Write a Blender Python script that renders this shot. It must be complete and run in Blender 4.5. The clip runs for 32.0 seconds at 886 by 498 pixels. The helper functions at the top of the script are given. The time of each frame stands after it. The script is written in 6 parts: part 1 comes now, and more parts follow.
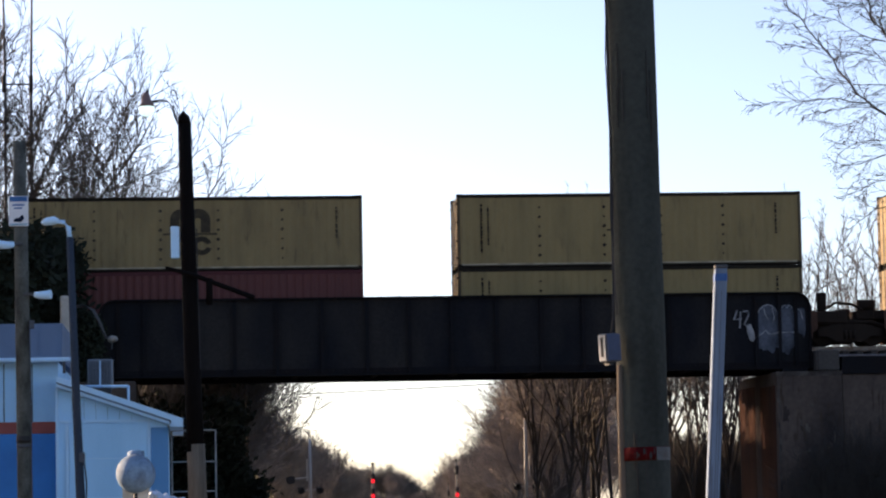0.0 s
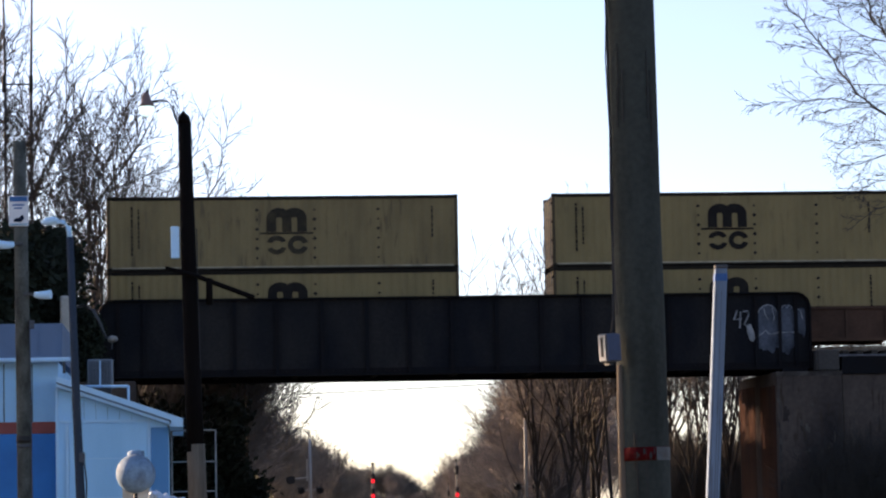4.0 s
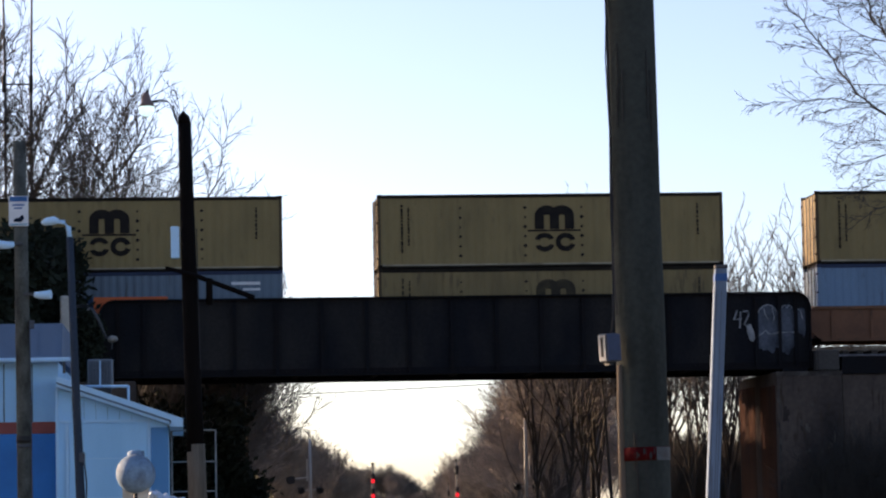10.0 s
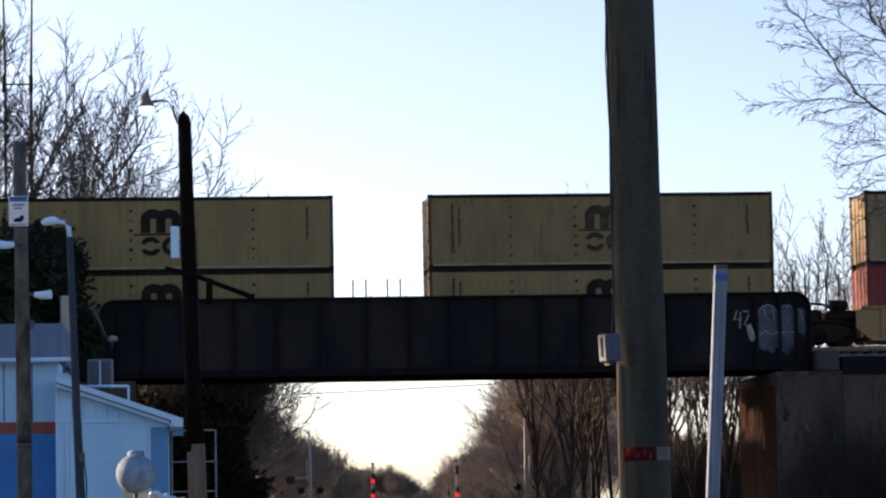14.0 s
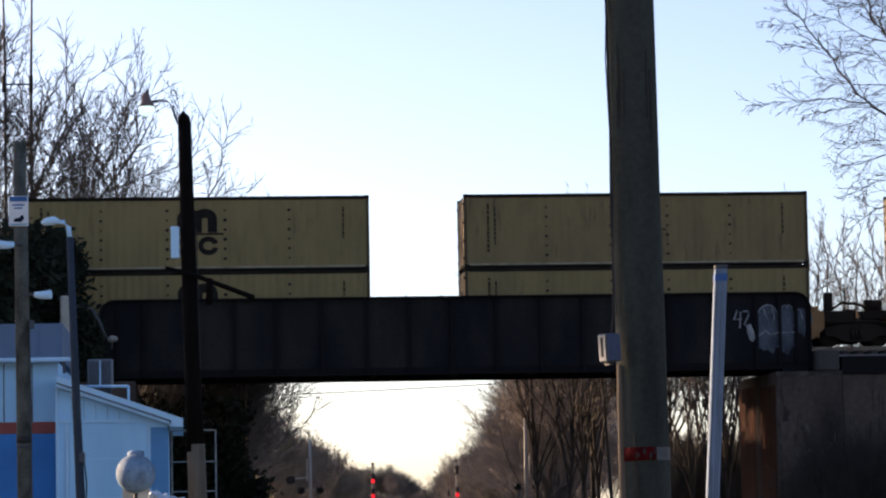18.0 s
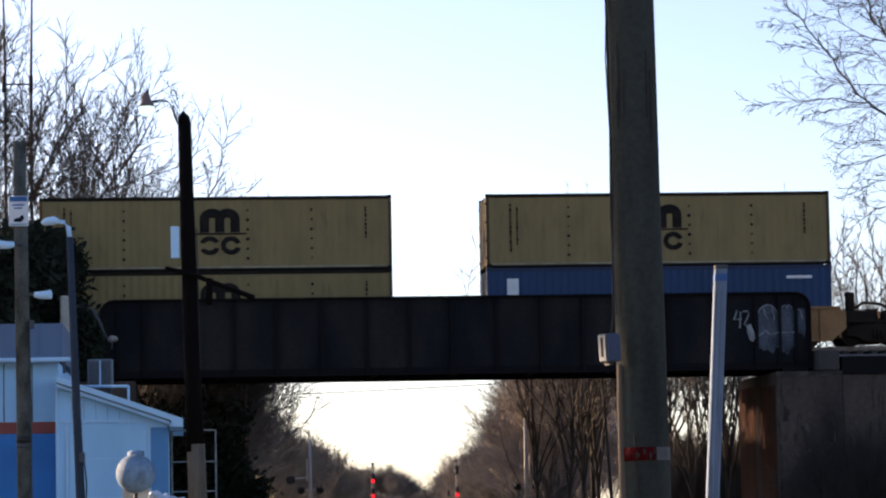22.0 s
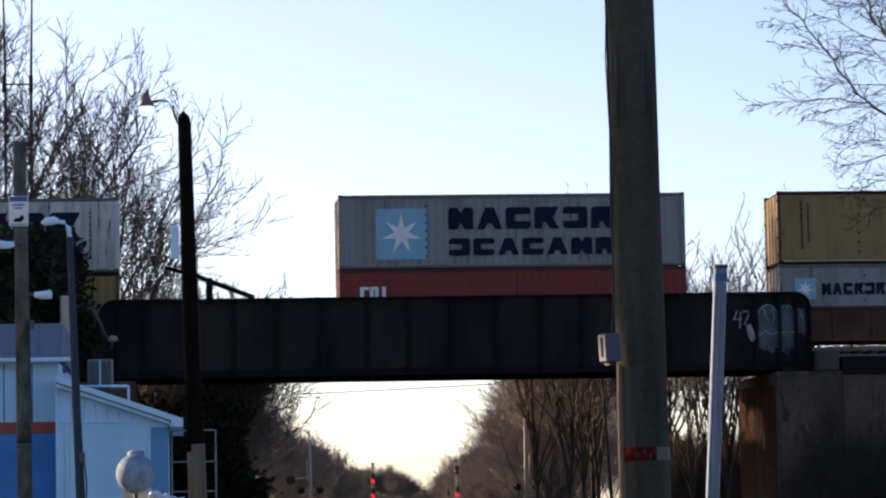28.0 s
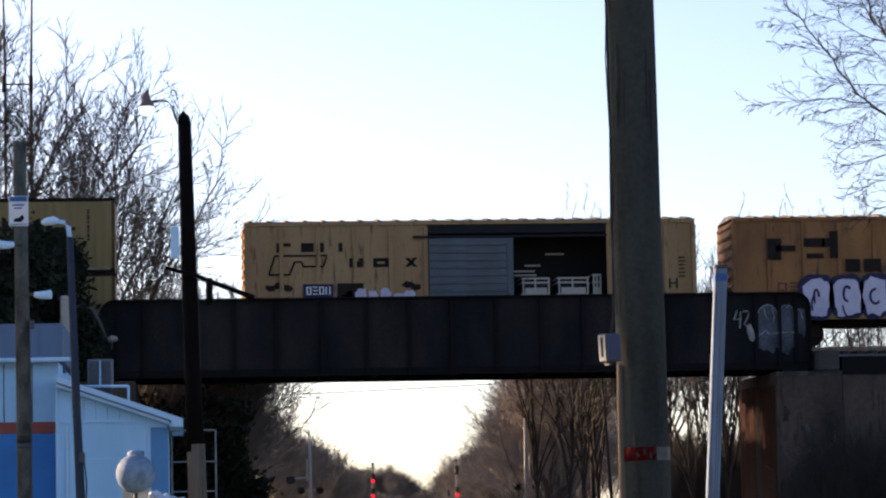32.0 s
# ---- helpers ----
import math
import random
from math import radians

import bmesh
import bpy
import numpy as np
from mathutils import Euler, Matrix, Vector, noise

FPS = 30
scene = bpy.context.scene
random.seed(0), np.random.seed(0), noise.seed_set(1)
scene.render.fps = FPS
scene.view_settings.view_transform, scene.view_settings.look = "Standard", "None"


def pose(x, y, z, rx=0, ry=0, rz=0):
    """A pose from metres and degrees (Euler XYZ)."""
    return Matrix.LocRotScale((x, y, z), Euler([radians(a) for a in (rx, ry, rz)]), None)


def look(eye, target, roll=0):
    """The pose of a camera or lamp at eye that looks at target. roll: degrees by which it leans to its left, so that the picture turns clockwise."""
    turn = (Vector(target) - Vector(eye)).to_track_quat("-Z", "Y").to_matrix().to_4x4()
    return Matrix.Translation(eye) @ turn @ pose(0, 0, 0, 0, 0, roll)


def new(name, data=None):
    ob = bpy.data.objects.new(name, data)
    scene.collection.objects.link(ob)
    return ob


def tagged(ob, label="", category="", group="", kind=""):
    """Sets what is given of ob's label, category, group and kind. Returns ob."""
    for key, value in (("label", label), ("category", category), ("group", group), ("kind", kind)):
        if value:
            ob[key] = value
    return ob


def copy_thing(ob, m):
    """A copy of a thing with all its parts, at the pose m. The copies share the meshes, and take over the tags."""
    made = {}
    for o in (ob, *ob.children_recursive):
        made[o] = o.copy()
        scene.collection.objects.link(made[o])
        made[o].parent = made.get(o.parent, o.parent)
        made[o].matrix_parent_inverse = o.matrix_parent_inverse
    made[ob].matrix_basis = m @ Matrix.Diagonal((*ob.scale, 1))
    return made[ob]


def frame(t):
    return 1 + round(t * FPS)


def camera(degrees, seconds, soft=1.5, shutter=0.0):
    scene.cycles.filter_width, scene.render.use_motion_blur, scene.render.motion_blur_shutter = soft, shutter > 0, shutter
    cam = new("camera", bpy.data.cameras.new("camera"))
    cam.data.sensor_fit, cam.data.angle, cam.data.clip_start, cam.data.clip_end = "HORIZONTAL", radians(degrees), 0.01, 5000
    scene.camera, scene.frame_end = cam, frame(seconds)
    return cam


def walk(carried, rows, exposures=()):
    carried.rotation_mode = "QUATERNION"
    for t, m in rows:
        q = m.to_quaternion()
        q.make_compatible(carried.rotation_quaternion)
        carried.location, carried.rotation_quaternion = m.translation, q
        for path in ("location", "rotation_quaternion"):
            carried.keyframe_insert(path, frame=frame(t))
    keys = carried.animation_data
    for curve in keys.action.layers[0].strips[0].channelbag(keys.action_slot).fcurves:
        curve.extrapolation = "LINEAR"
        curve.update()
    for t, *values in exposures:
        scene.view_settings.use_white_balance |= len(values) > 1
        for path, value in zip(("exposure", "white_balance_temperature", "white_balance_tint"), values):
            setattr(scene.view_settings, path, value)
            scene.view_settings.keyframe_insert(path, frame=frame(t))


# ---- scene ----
# ---- camera ----
SOFT = 2.2
cam = camera(16.84, 32.0, SOFT)
VIEW = pose(0, 0, 1.7, 90 + 4.896, 0, -5.0) @ pose(0, 0, 0, 0, 0, -1.05)
walk(cam, [(0.0, VIEW), (32.0, VIEW)],
     exposures=[(0.0, 1.91, 6500, 19), (1.0, 1.95, 6500, 19), (2.0, 2.16, 6500, 19), (3.0, 2.11, 6500, 19), (4.0, 2.00, 6500, 19), (6.0, 2.00, 6500, 19), (7.0, 2.09, 6500, 19),
                (8.0, 2.04, 6500, 19), (9.0, 1.98, 6500, 19), (10.0, 1.79, 6500, 19), (11.0, 1.98, 6500, 19), (12.0, 2.00, 6500, 19), (13.0, 2.13, 6500, 19), (14.0, 1.79, 6500, 19), (15.0, 1.91, 6500, 19),
                (17.0, 2.09, 6500, 19), (18.0, 1.79, 6500, 19), (19.0, 1.89, 6500, 19), (20.0, 1.75, 6500, 19), (21.0, 2.13, 6500, 19), (22.0, 1.94, 6500, 19), (23.0, 1.79, 6500, 19), (24.0, 1.75, 6500, 19),
                (25.0, 2.13, 6500, 19), (26.0, 1.91, 6500, 19), (28.0, 1.74, 6500, 19), (29.0, 2.09, 6500, 19), (30.0, 1.89, 6500, 19), (31.0, 1.86, 6500, 19), (32.0, 1.93, 6500, 19)])

# ---- world and sun ----
SUN_EL, SUN_ROT = 14.0, -52.0
world = bpy.data.worlds.new("world")
scene.world = world
world.use_nodes = True
wt = world.node_tree
sky = wt.nodes.new("ShaderNodeTexSky")
sky.sky_type, sky.sun_disc = "NISHITA", False
sky.sun_elevation, sky.sun_rotation = radians(SUN_EL), radians(SUN_ROT % 360)
sky.air_density, sky.dust_density, sky.ozone_density = 0.6, 1.0, 0.64
wt.nodes["Background"].inputs["Strength"].default_value = 0.075
wt.links.new(sky.outputs[0], wt.nodes["Background"].inputs["Color"])
sun = new("sun", bpy.data.lights.new("sun", "SUN"))
sun.data.energy, sun.data.angle, sun.data.color = 4.2, radians(0.6), (1.0, 0.72, 0.45)
az = radians(90 - SUN_ROT)
to_sun = Vector((math.cos(az) * math.cos(radians(SUN_EL)), math.sin(az) * math.cos(radians(SUN_EL)), math.sin(radians(SUN_EL))))
sun.matrix_world = look((0, 0, 60), Vector((0, 0, 60)) - to_sun)


# ---- materials ----
def mat(name, color, rough=0.7, metal=0.0, var=0.25, scale=3.0, bump=0.15, dirt=None, dirt_amount=0.35, streak=1.0,
        drips=0.0, glow=None, glow_strength=0.0, fine=40.0, spec=0.25):
    """Paint, wood, stone or metal: fine grain, broad stains (streak > 1 stretches them upright) and relief."""
    m = bpy.data.materials.new(name)
    m.use_nodes = True
    nt = m.node_tree
    n, ln = nt.nodes, nt.links
    bs = n["Principled BSDF"]
    tc, oi = n.new("ShaderNodeTexCoord"), n.new("ShaderNodeObjectInfo")
    add = n.new("ShaderNodeVectorMath")
    add.operation = "MULTIPLY_ADD"
    comb = n.new("ShaderNodeCombineXYZ")
    for k in range(3):
        ln.new(oi.outputs["Random"], comb.inputs[k])
    ln.new(comb.outputs[0], add.inputs[0])
    add.inputs[1].default_value = (37, 19, 53)
    ln.new(tc.outputs["Object"], add.inputs[2])
    mp = n.new("ShaderNodeMapping")
    mp.inputs["Scale"].default_value = (1, 1, 1.0 / streak)
    ln.new(add.outputs[0], mp.inputs[0])
    big, small = n.new("ShaderNodeTexNoise"), n.new("ShaderNodeTexNoise")
    big.inputs["Scale"].default_value, big.inputs["Detail"].default_value = scale, 6
    small.inputs["Scale"].default_value, small.inputs["Detail"].default_value = fine, 3
    ln.new(mp.outputs[0], big.inputs["Vector"])
    mf = n.new("ShaderNodeMapping")
    mf.inputs["Scale"].default_value = (1, 1, 1.0 / (streak if streak > 6 else 1.0))
    ln.new(add.outputs[0], mf.inputs[0])
    ln.new(mf.outputs[0], small.inputs["Vector"])
    ramp = n.new("ShaderNodeMapRange")
    ramp.inputs[1].default_value, ramp.inputs[2].default_value = 0.42, 0.72
    ln.new(big.outputs[0], ramp.inputs[0])
    amt = n.new("ShaderNodeMath")
    amt.operation = "MULTIPLY"
    amt.inputs[1].default_value = dirt_amount
    ln.new(ramp.outputs[0], amt.inputs[0])
    mix = n.new("ShaderNodeMix")
    mix.data_type = "RGBA"
    mix.inputs["A"].default_value = (*color, 1)
    d = dirt if dirt else tuple(c * 0.45 for c in color)
    mix.inputs["B"].default_value = (*d, 1)
    ln.new(amt.outputs[0], mix.inputs["Factor"])
    vary = n.new("ShaderNodeMapRange")
    vary.inputs[3].default_value, vary.inputs[4].default_value = 1 - var, 1 + var
    ln.new(small.outputs[0], vary.inputs[0])
    piece = n.new("ShaderNodeMapRange")
    piece.inputs[3].default_value, piece.inputs[4].default_value = 1 - var * 0.3, 1 + var * 0.3
    ln.new(oi.outputs["Random"], piece.inputs[0])
    mul = n.new("ShaderNodeMath")
    mul.operation = "MULTIPLY"
    ln.new(vary.outputs[0], mul.inputs[0])
    ln.new(piece.outputs[0], mul.inputs[1])
    tint = n.new("ShaderNodeVectorMath")
    tint.operation = "SCALE"
    colour = mix.outputs["Result"]
    if drips:  # thin dark runs of rust and soot, in patches
        md, dn, pn = n.new("ShaderNodeMapping"), n.new("ShaderNodeTexNoise"), n.new("ShaderNodeTexNoise")
        md.inputs["Scale"].default_value = (1, 1, 0.14)
        dn.inputs["Scale"].default_value, dn.inputs["Detail"].default_value = 7.0, 3
        pn.inputs["Scale"].default_value, pn.inputs["Detail"].default_value = 0.7, 2
        ln.new(add.outputs[0], md.inputs[0])
        ln.new(md.outputs[0], dn.inputs["Vector"])
        ln.new(add.outputs[0], pn.inputs["Vector"])
        r1, r2, mm = n.new("ShaderNodeMapRange"), n.new("ShaderNodeMapRange"), n.new("ShaderNodeMath")
        r1.inputs[1].default_value, r1.inputs[2].default_value = 0.56, 0.66
        r2.inputs[1].default_value, r2.inputs[2].default_value, r2.inputs[4].default_value = 0.44, 0.58, drips
        mm.operation = "MULTIPLY"
        ln.new(dn.outputs[0], r1.inputs[0])
        ln.new(pn.outputs[0], r2.inputs[0])
        ln.new(r1.outputs[0], mm.inputs[0])
        ln.new(r2.outputs[0], mm.inputs[1])
        m2 = n.new("ShaderNodeMix")
        m2.data_type = "RGBA"
        m2.inputs["B"].default_value = (0.045, 0.032, 0.022, 1)
        ln.new(colour, m2.inputs["A"])
        ln.new(mm.outputs[0], m2.inputs["Factor"])
        colour = m2.outputs["Result"]
    ln.new(colour, tint.inputs[0])
    ln.new(mul.outputs[0], tint.inputs["Scale"])
    ln.new(tint.outputs[0], bs.inputs["Base Color"])
    bs.inputs["Roughness"].default_value, bs.inputs["Metallic"].default_value = rough, metal
    bs.inputs["Specular IOR Level"].default_value = spec
    if bump:
        bp = n.new("ShaderNodeBump")
        bp.inputs["Strength"].default_value, bp.inputs["Distance"].default_value = bump, 0.02
        ln.new(small.outputs[0], bp.inputs["Height"])
        ln.new(bp.outputs[0], bs.inputs["Normal"])
    if glow:
        bs.inputs["Emission Color"].default_value = (*glow, 1)
        bs.inputs["Emission Strength"].default_value = glow_strength
    return m


RUST = (0.10, 0.045, 0.02)
GRIME = (0.05, 0.045, 0.035)
M_GROUND = mat("dead_grass", (0.16, 0.13, 0.08), 0.95, 0, 0.4, 0.4, 0.5, (0.07, 0.065, 0.05), 0.7, fine=6)
M_BALLAST = mat("ballast", (0.17, 0.15, 0.14), 0.95, 0, 0.5, 1.0, 0.9, (0.06, 0.05, 0.045), 0.6, fine=14)
M_GIRDER = mat("girder_paint", (0.0078, 0.0082, 0.0108), 0.75, 0.0, 0.4, 0.55, 0.3, (0.024, 0.021, 0.0195), 1.0, streak=2.4, fine=9, spec=0.08)
M_FLANGE = mat("girder_flange", (0.010, 0.010, 0.012), 0.8, 0.0, 0.3, 1.0, 0.3, (0.016, 0.011, 0.009), 0.6, fine=12, spec=0.05)
M_CONC_S = mat("worn_concrete", (0.085, 0.072, 0.064), 0.9, 0, 0.45, 2.0, 0.4, (0.022, 0.017, 0.015), 0.9, fine=14, spec=0.05)
M_CONC = mat("old_concrete", (0.082, 0.063, 0.053), 0.9, 0, 0.35, 0.5, 0.5, (0.020, 0.017, 0.018), 1.0, streak=2.2, fine=6, drips=0.8, spec=0.05)
M_CONC_L = mat("pale_concrete", (0.62, 0.58, 0.52), 0.9, 0, 0.25, 0.9, 0.4, (0.07, 0.06, 0.05), 0.6, streak=3, fine=10)
M_CONC_M = mat("grey_concrete", (0.060, 0.055, 0.052), 0.9, 0, 0.3, 0.9, 0.4, (0.035, 0.03, 0.026), 0.7, streak=3, fine=10, spec=0.1)
M_RUSTY = mat("rust_stain", (0.042, 0.018, 0.011), 0.9, 0, 0.4, 1.2, 0.3, (0.016, 0.010, 0.008), 0.8, streak=5, fine=9, spec=0.05)
M_CHALK = mat("faded_white_paint", (0.30, 0.305, 0.315), 0.85, 0, 0.4, 3.0, 0.1, (0.07, 0.07, 0.075), 0.9, fine=12)
M_CHALK_D = mat("thin_grey_paint", (0.085, 0.095, 0.118), 0.85, 0, 0.5, 1.6, 0.1, (0.034, 0.038, 0.048), 1.0, fine=9, spec=0.08)
M_RAIL = mat("rail_steel", (0.16, 0.13, 0.11), 0.45, 0.8, 0.2, 4, 0.1, RUST, 0.6)
M_TIE = mat("creosoted_tie", (0.06, 0.048, 0.04), 0.9, 0, 0.4, 2, 0.5)
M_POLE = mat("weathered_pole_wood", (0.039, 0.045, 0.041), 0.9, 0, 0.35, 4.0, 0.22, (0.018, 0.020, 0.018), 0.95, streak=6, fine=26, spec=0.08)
M_POLE_G = mat("grey_green_pole_wood", (0.088, 0.092, 0.080), 0.9, 0, 0.5, 4.0, 0.6, (0.020, 0.021, 0.018), 1.0, streak=2.0, fine=25)
M_POLE_B = mat("black_creosote", (0.0055, 0.0045, 0.0042), 0.9, 0, 0.35, 3.0, 0.5, (0.010, 0.0075, 0.0065), 0.6, streak=8, fine=20, spec=0.06)
M_GALV = mat("galvanised_steel", (0.062, 0.067, 0.074), 0.6, 0.2, 0.15, 3.0, 0.1, (0.085, 0.085, 0.09), 0.5, streak=6, fine=25)
M_MAST = mat("weathered_aluminium", (0.30, 0.30, 0.29), 0.6, 0.2, 0.15, 3.0, 0.1, (0.2, 0.19, 0.18), 0.5, streak=6, fine=25)
M_PIPE = mat("white_painted_post", (0.135, 0.19, 0.27), 0.75, 0.0, 0.3, 5.0, 0.2, (0.06, 0.085, 0.12), 0.8, streak=12, fine=30)
M_TAPE_B = mat("blue_tape", (0.03, 0.10, 0.28), 0.5, 0, 0.15, 6, 0.1)
M_RED_BAND = mat("red_reflector", (0.06, 0.004, 0.005), 0.85, 0, 0.45, 14, 0.1, (0.02, 0.005, 0.005), 1.0, fine=60, spec=0.04)
M_LAMPPOST = mat("weathered_lamp_post_paint", (0.034, 0.048, 0.07), 0.85, 0, 0.25, 3.0, 0.1, (0.05, 0.052, 0.056), 0.6, streak=6, fine=25, spec=0.1)
M_WHITE_BAND = mat("silver_reflector", (0.085, 0.095, 0.10), 0.4, 0, 0.2, 14, 0.1, (0.06, 0.05, 0.05), 0.8, fine=60, spec=0.1)
M_BOXGREY = mat("grey_enamel", (0.07, 0.083, 0.10), 0.7, 0.1, 0.12, 5, 0.1, (0.08, 0.085, 0.1), 0.5)
# lid colour lowered to show the box front in shade
M_BOXF = mat("shade_darkened_box_lid", (0.05, 0.068, 0.115), 0.6, 0.0, 0.15, 6, 0.1, (0.04, 0.05, 0.08), 0.6, fine=30, spec=0.1)
# white siding and trim: the blue of sky-lit shade is in their base colour
M_WHITE = mat("shade_tinted_siding", (0.45, 0.74, 0.98), 0.65, 0, 0.05, 0.8, 0.1, (0.19, 0.44, 0.66), 0.35, streak=5, fine=20)
M_TRIM = mat("shade_tinted_white_trim", (0.49, 0.74, 0.95), 0.55, 0, 0.05, 1.5, 0.05, (0.4, 0.55, 0.66), 0.3, fine=25)
M_BLUE = mat("blue_painted_wall", (0.05, 0.25, 0.62), 0.65, 0, 0.06, 0.9, 0.1, (0.04, 0.12, 0.33), 0.4, fine=20)
M_BLUE_L = mat("pale_blue_wall", (0.11, 0.29, 0.53), 0.65, 0, 0.06, 0.9, 0.1, (0.12, 0.22, 0.45), 0.4, fine=20)
M_REDTRIM = mat("brick_red_band", (0.36, 0.10, 0.08), 0.7, 0, 0.1, 2, 0.1, (0.24, 0.07, 0.06), 0.5)
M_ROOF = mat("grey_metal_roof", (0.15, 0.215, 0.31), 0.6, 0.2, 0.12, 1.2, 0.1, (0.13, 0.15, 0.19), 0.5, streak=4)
# near black: the shade inside openings is put into the base colour
M_DARK = mat("interior_shade_black", (0.015, 0.015, 0.017), 0.9, 0, 0.2, 2, 0.1)
M_GATE = mat("worn_gate_paint", (0.28, 0.27, 0.25), 0.6, 0, 0.2, 4, 0.1, (0.12, 0.10, 0.085), 0.8, fine=20)
M_AC = mat("pale_grey_enamel", (0.19, 0.215, 0.24), 0.6, 0.1, 0.12, 4, 0.1, (0.12, 0.13, 0.14), 0.5, fine=20)
M_TANK = mat("weathered_tank_paint", (0.20, 0.30, 0.42), 0.75, 0.0, 0.3, 3.5, 0.3, (0.09, 0.12, 0.17), 0.9, fine=18)
M_SHEET = mat("white_plastic_sheet", (0.42, 0.52, 0.64), 0.45, 0, 0.08, 3, 0.3)
M_SIGN = mat("white_sign_face", (0.72, 0.74, 0.76), 0.5, 0, 0.05, 4, 0.05)
M_SIGNB = mat("blue_sign_print", (0.04, 0.13, 0.32), 0.5, 0, 0.1, 4, 0.05)
M_BARK = mat("grey_bark", (0.055, 0.048, 0.041), 0.95, 0, 0.4, 2.0, 0.6, (0.028, 0.024, 0.021), 0.6, streak=4, fine=15)
M_BARK_L = mat("pale_lane_bark", (0.088, 0.076, 0.066), 0.95, 0, 0.4, 2.0, 0.4, (0.06, 0.05, 0.042), 0.7, streak=4, fine=15)
M_TWIG_S = mat("grey_sapling_twigs", (0.13, 0.118, 0.107), 0.95, 0, 0.4, 0.8, 0.0, (0.07, 0.062, 0.056), 0.6, fine=3)
M_TWIG = mat("brown_twigs", (0.04, 0.037, 0.034), 0.95, 0, 0.4, 0.8, 0.0, (0.03, 0.025, 0.022), 0.6, fine=3)
M_TWIG_R = mat("reddish_budding_twigs", (0.20, 0.172, 0.154), 0.95, 0, 0.4, 0.3, 0.0, (0.11, 0.094, 0.084), 0.6, fine=2)
M_TWIG_G = mat("grey_brown_twigs", (0.10, 0.094, 0.086), 0.95, 0, 0.4, 0.3, 0.0, (0.07, 0.063, 0.055), 0.6, fine=2)
M_EVER = mat("dark_evergreen_leaves", (0.019, 0.024, 0.016), 0.8, 0, 0.5, 1.2, 0.0, (0.010, 0.012, 0.009), 0.7, fine=6, spec=0.1)
M_BLACK = mat("black_paint", (0.02, 0.02, 0.02), 0.6, 0, 0.2, 4, 0.1)
M_CABLE = mat("black_cable", (0.02, 0.02, 0.022), 0.7, 0, 0.1, 4, 0.0)
M_REDLAMP = mat("red_signal_lens", (0.5, 0.02, 0.02), 0.3, 0, 0.0, 4, 0.0, glow=(1.0, 0.015, 0.03), glow_strength=0.32)
M_LAMP = mat("mercury_lamp_glass", (0.75, 0.85, 0.82), 0.3, 0, 0.0, 4, 0.0, glow=(0.6, 0.9, 0.84), glow_strength=0.34)
M_LAMPCAP = mat("lamp_housing", (0.22, 0.15, 0.14), 0.6, 0.2, 0.15, 5, 0.1)

# train paints
M_YEL = mat("mustard_container_paint", (0.226, 0.162, 0.066), 0.6, 0, 0.09, 1.3, 0.1, (0.145, 0.108, 0.045), 0.55, streak=3, fine=14, drips=0.22)
M_YEL_D = mat("dull_mustard_paint", (0.208, 0.150, 0.066), 0.7, 0, 0.11, 1.3, 0.1, (0.125, 0.09, 0.042), 0.65, streak=3, fine=14, drips=0.42)
M_YEL_G = mat("greyed_mustard_paint", (0.238, 0.180, 0.100), 0.75, 0, 0.12, 1.4, 0.1, (0.13, 0.098, 0.055), 0.75, streak=4, fine=14, drips=0.6)
# worn rail kept pale: light caught by its edge is put into the colour
M_SILLP = mat("worn_edge_light_rail", (0.33, 0.28, 0.19), 0.7, 0, 0.25, 2.5, 0.1, (0.12, 0.09, 0.05), 0.7, fine=12)
M_EDGE = mat("worn_mustard_edge", (0.08, 0.056, 0.028), 0.75, 0, 0.3, 2.0, 0.15, (0.05, 0.034, 0.02), 0.7, fine=12)
M_BUTT = mat("bare_pole_wood", (0.155, 0.125, 0.095), 0.9, 0, 0.35, 4.0, 0.6, (0.07, 0.058, 0.046), 0.7, streak=10, fine=25, spec=0.08)
# dirty rail, near black because shade along the seams is in its colour
M_RAIL_D = mat("dirty_seam_shade_rail", (0.018, 0.0145, 0.011), 0.85, 0, 0.3, 2.0, 0.15, (0.03, 0.024, 0.018), 0.6, fine=12, spec=0.05)
M_REDC = mat("dark_red_container_paint", (0.178, 0.031, 0.027), 0.6, 0, 0.10, 0.7, 0.1, (0.115, 0.022, 0.022), 0.6, streak=3, fine=14, drips=0.25, spec=0.2)
M_RED_D = mat("dark_red_rail", (0.07, 0.016, 0.018), 0.7, 0, 0.2, 2, 0.1)
M_BRN = mat("maroon_container_paint", (0.10, 0.030, 0.026), 0.65, 0, 0.12, 0.9, 0.1, (0.08, 0.028, 0.025), 0.6, streak=5, fine=14)
M_WHT = mat("chalky_white_container_paint", (0.42, 0.44, 0.46), 0.6, 0, 0.07, 2.2, 0.1, (0.17, 0.14, 0.11), 0.75, streak=7, fine=14, drips=0.9)
M_GRY = mat("pale_grey_container_paint", (0.20, 0.212, 0.222), 0.7, 0, 0.14, 0.9, 0.1, (0.115, 0.11, 0.105), 0.75, streak=5, fine=14, drips=0.5)
M_GRY_D = mat("dirty_grey_rail", (0.10, 0.10, 0.10), 0.7, 0, 0.2, 2, 0.1, GRIME, 0.6)
M_BLG = mat("slate_blue_container_paint", (0.13, 0.20, 0.29), 0.6, 0, 0.08, 0.8, 0.1, (0.08, 0.11, 0.15), 0.5, streak=4, fine=14, drips=0.4)
M_BLS = mat("grey_blue_container_paint", (0.115, 0.155, 0.195), 0.6, 0, 0.08, 0.8, 0.1, (0.075, 0.095, 0.12), 0.5, streak=4, fine=14, drips=0.4)
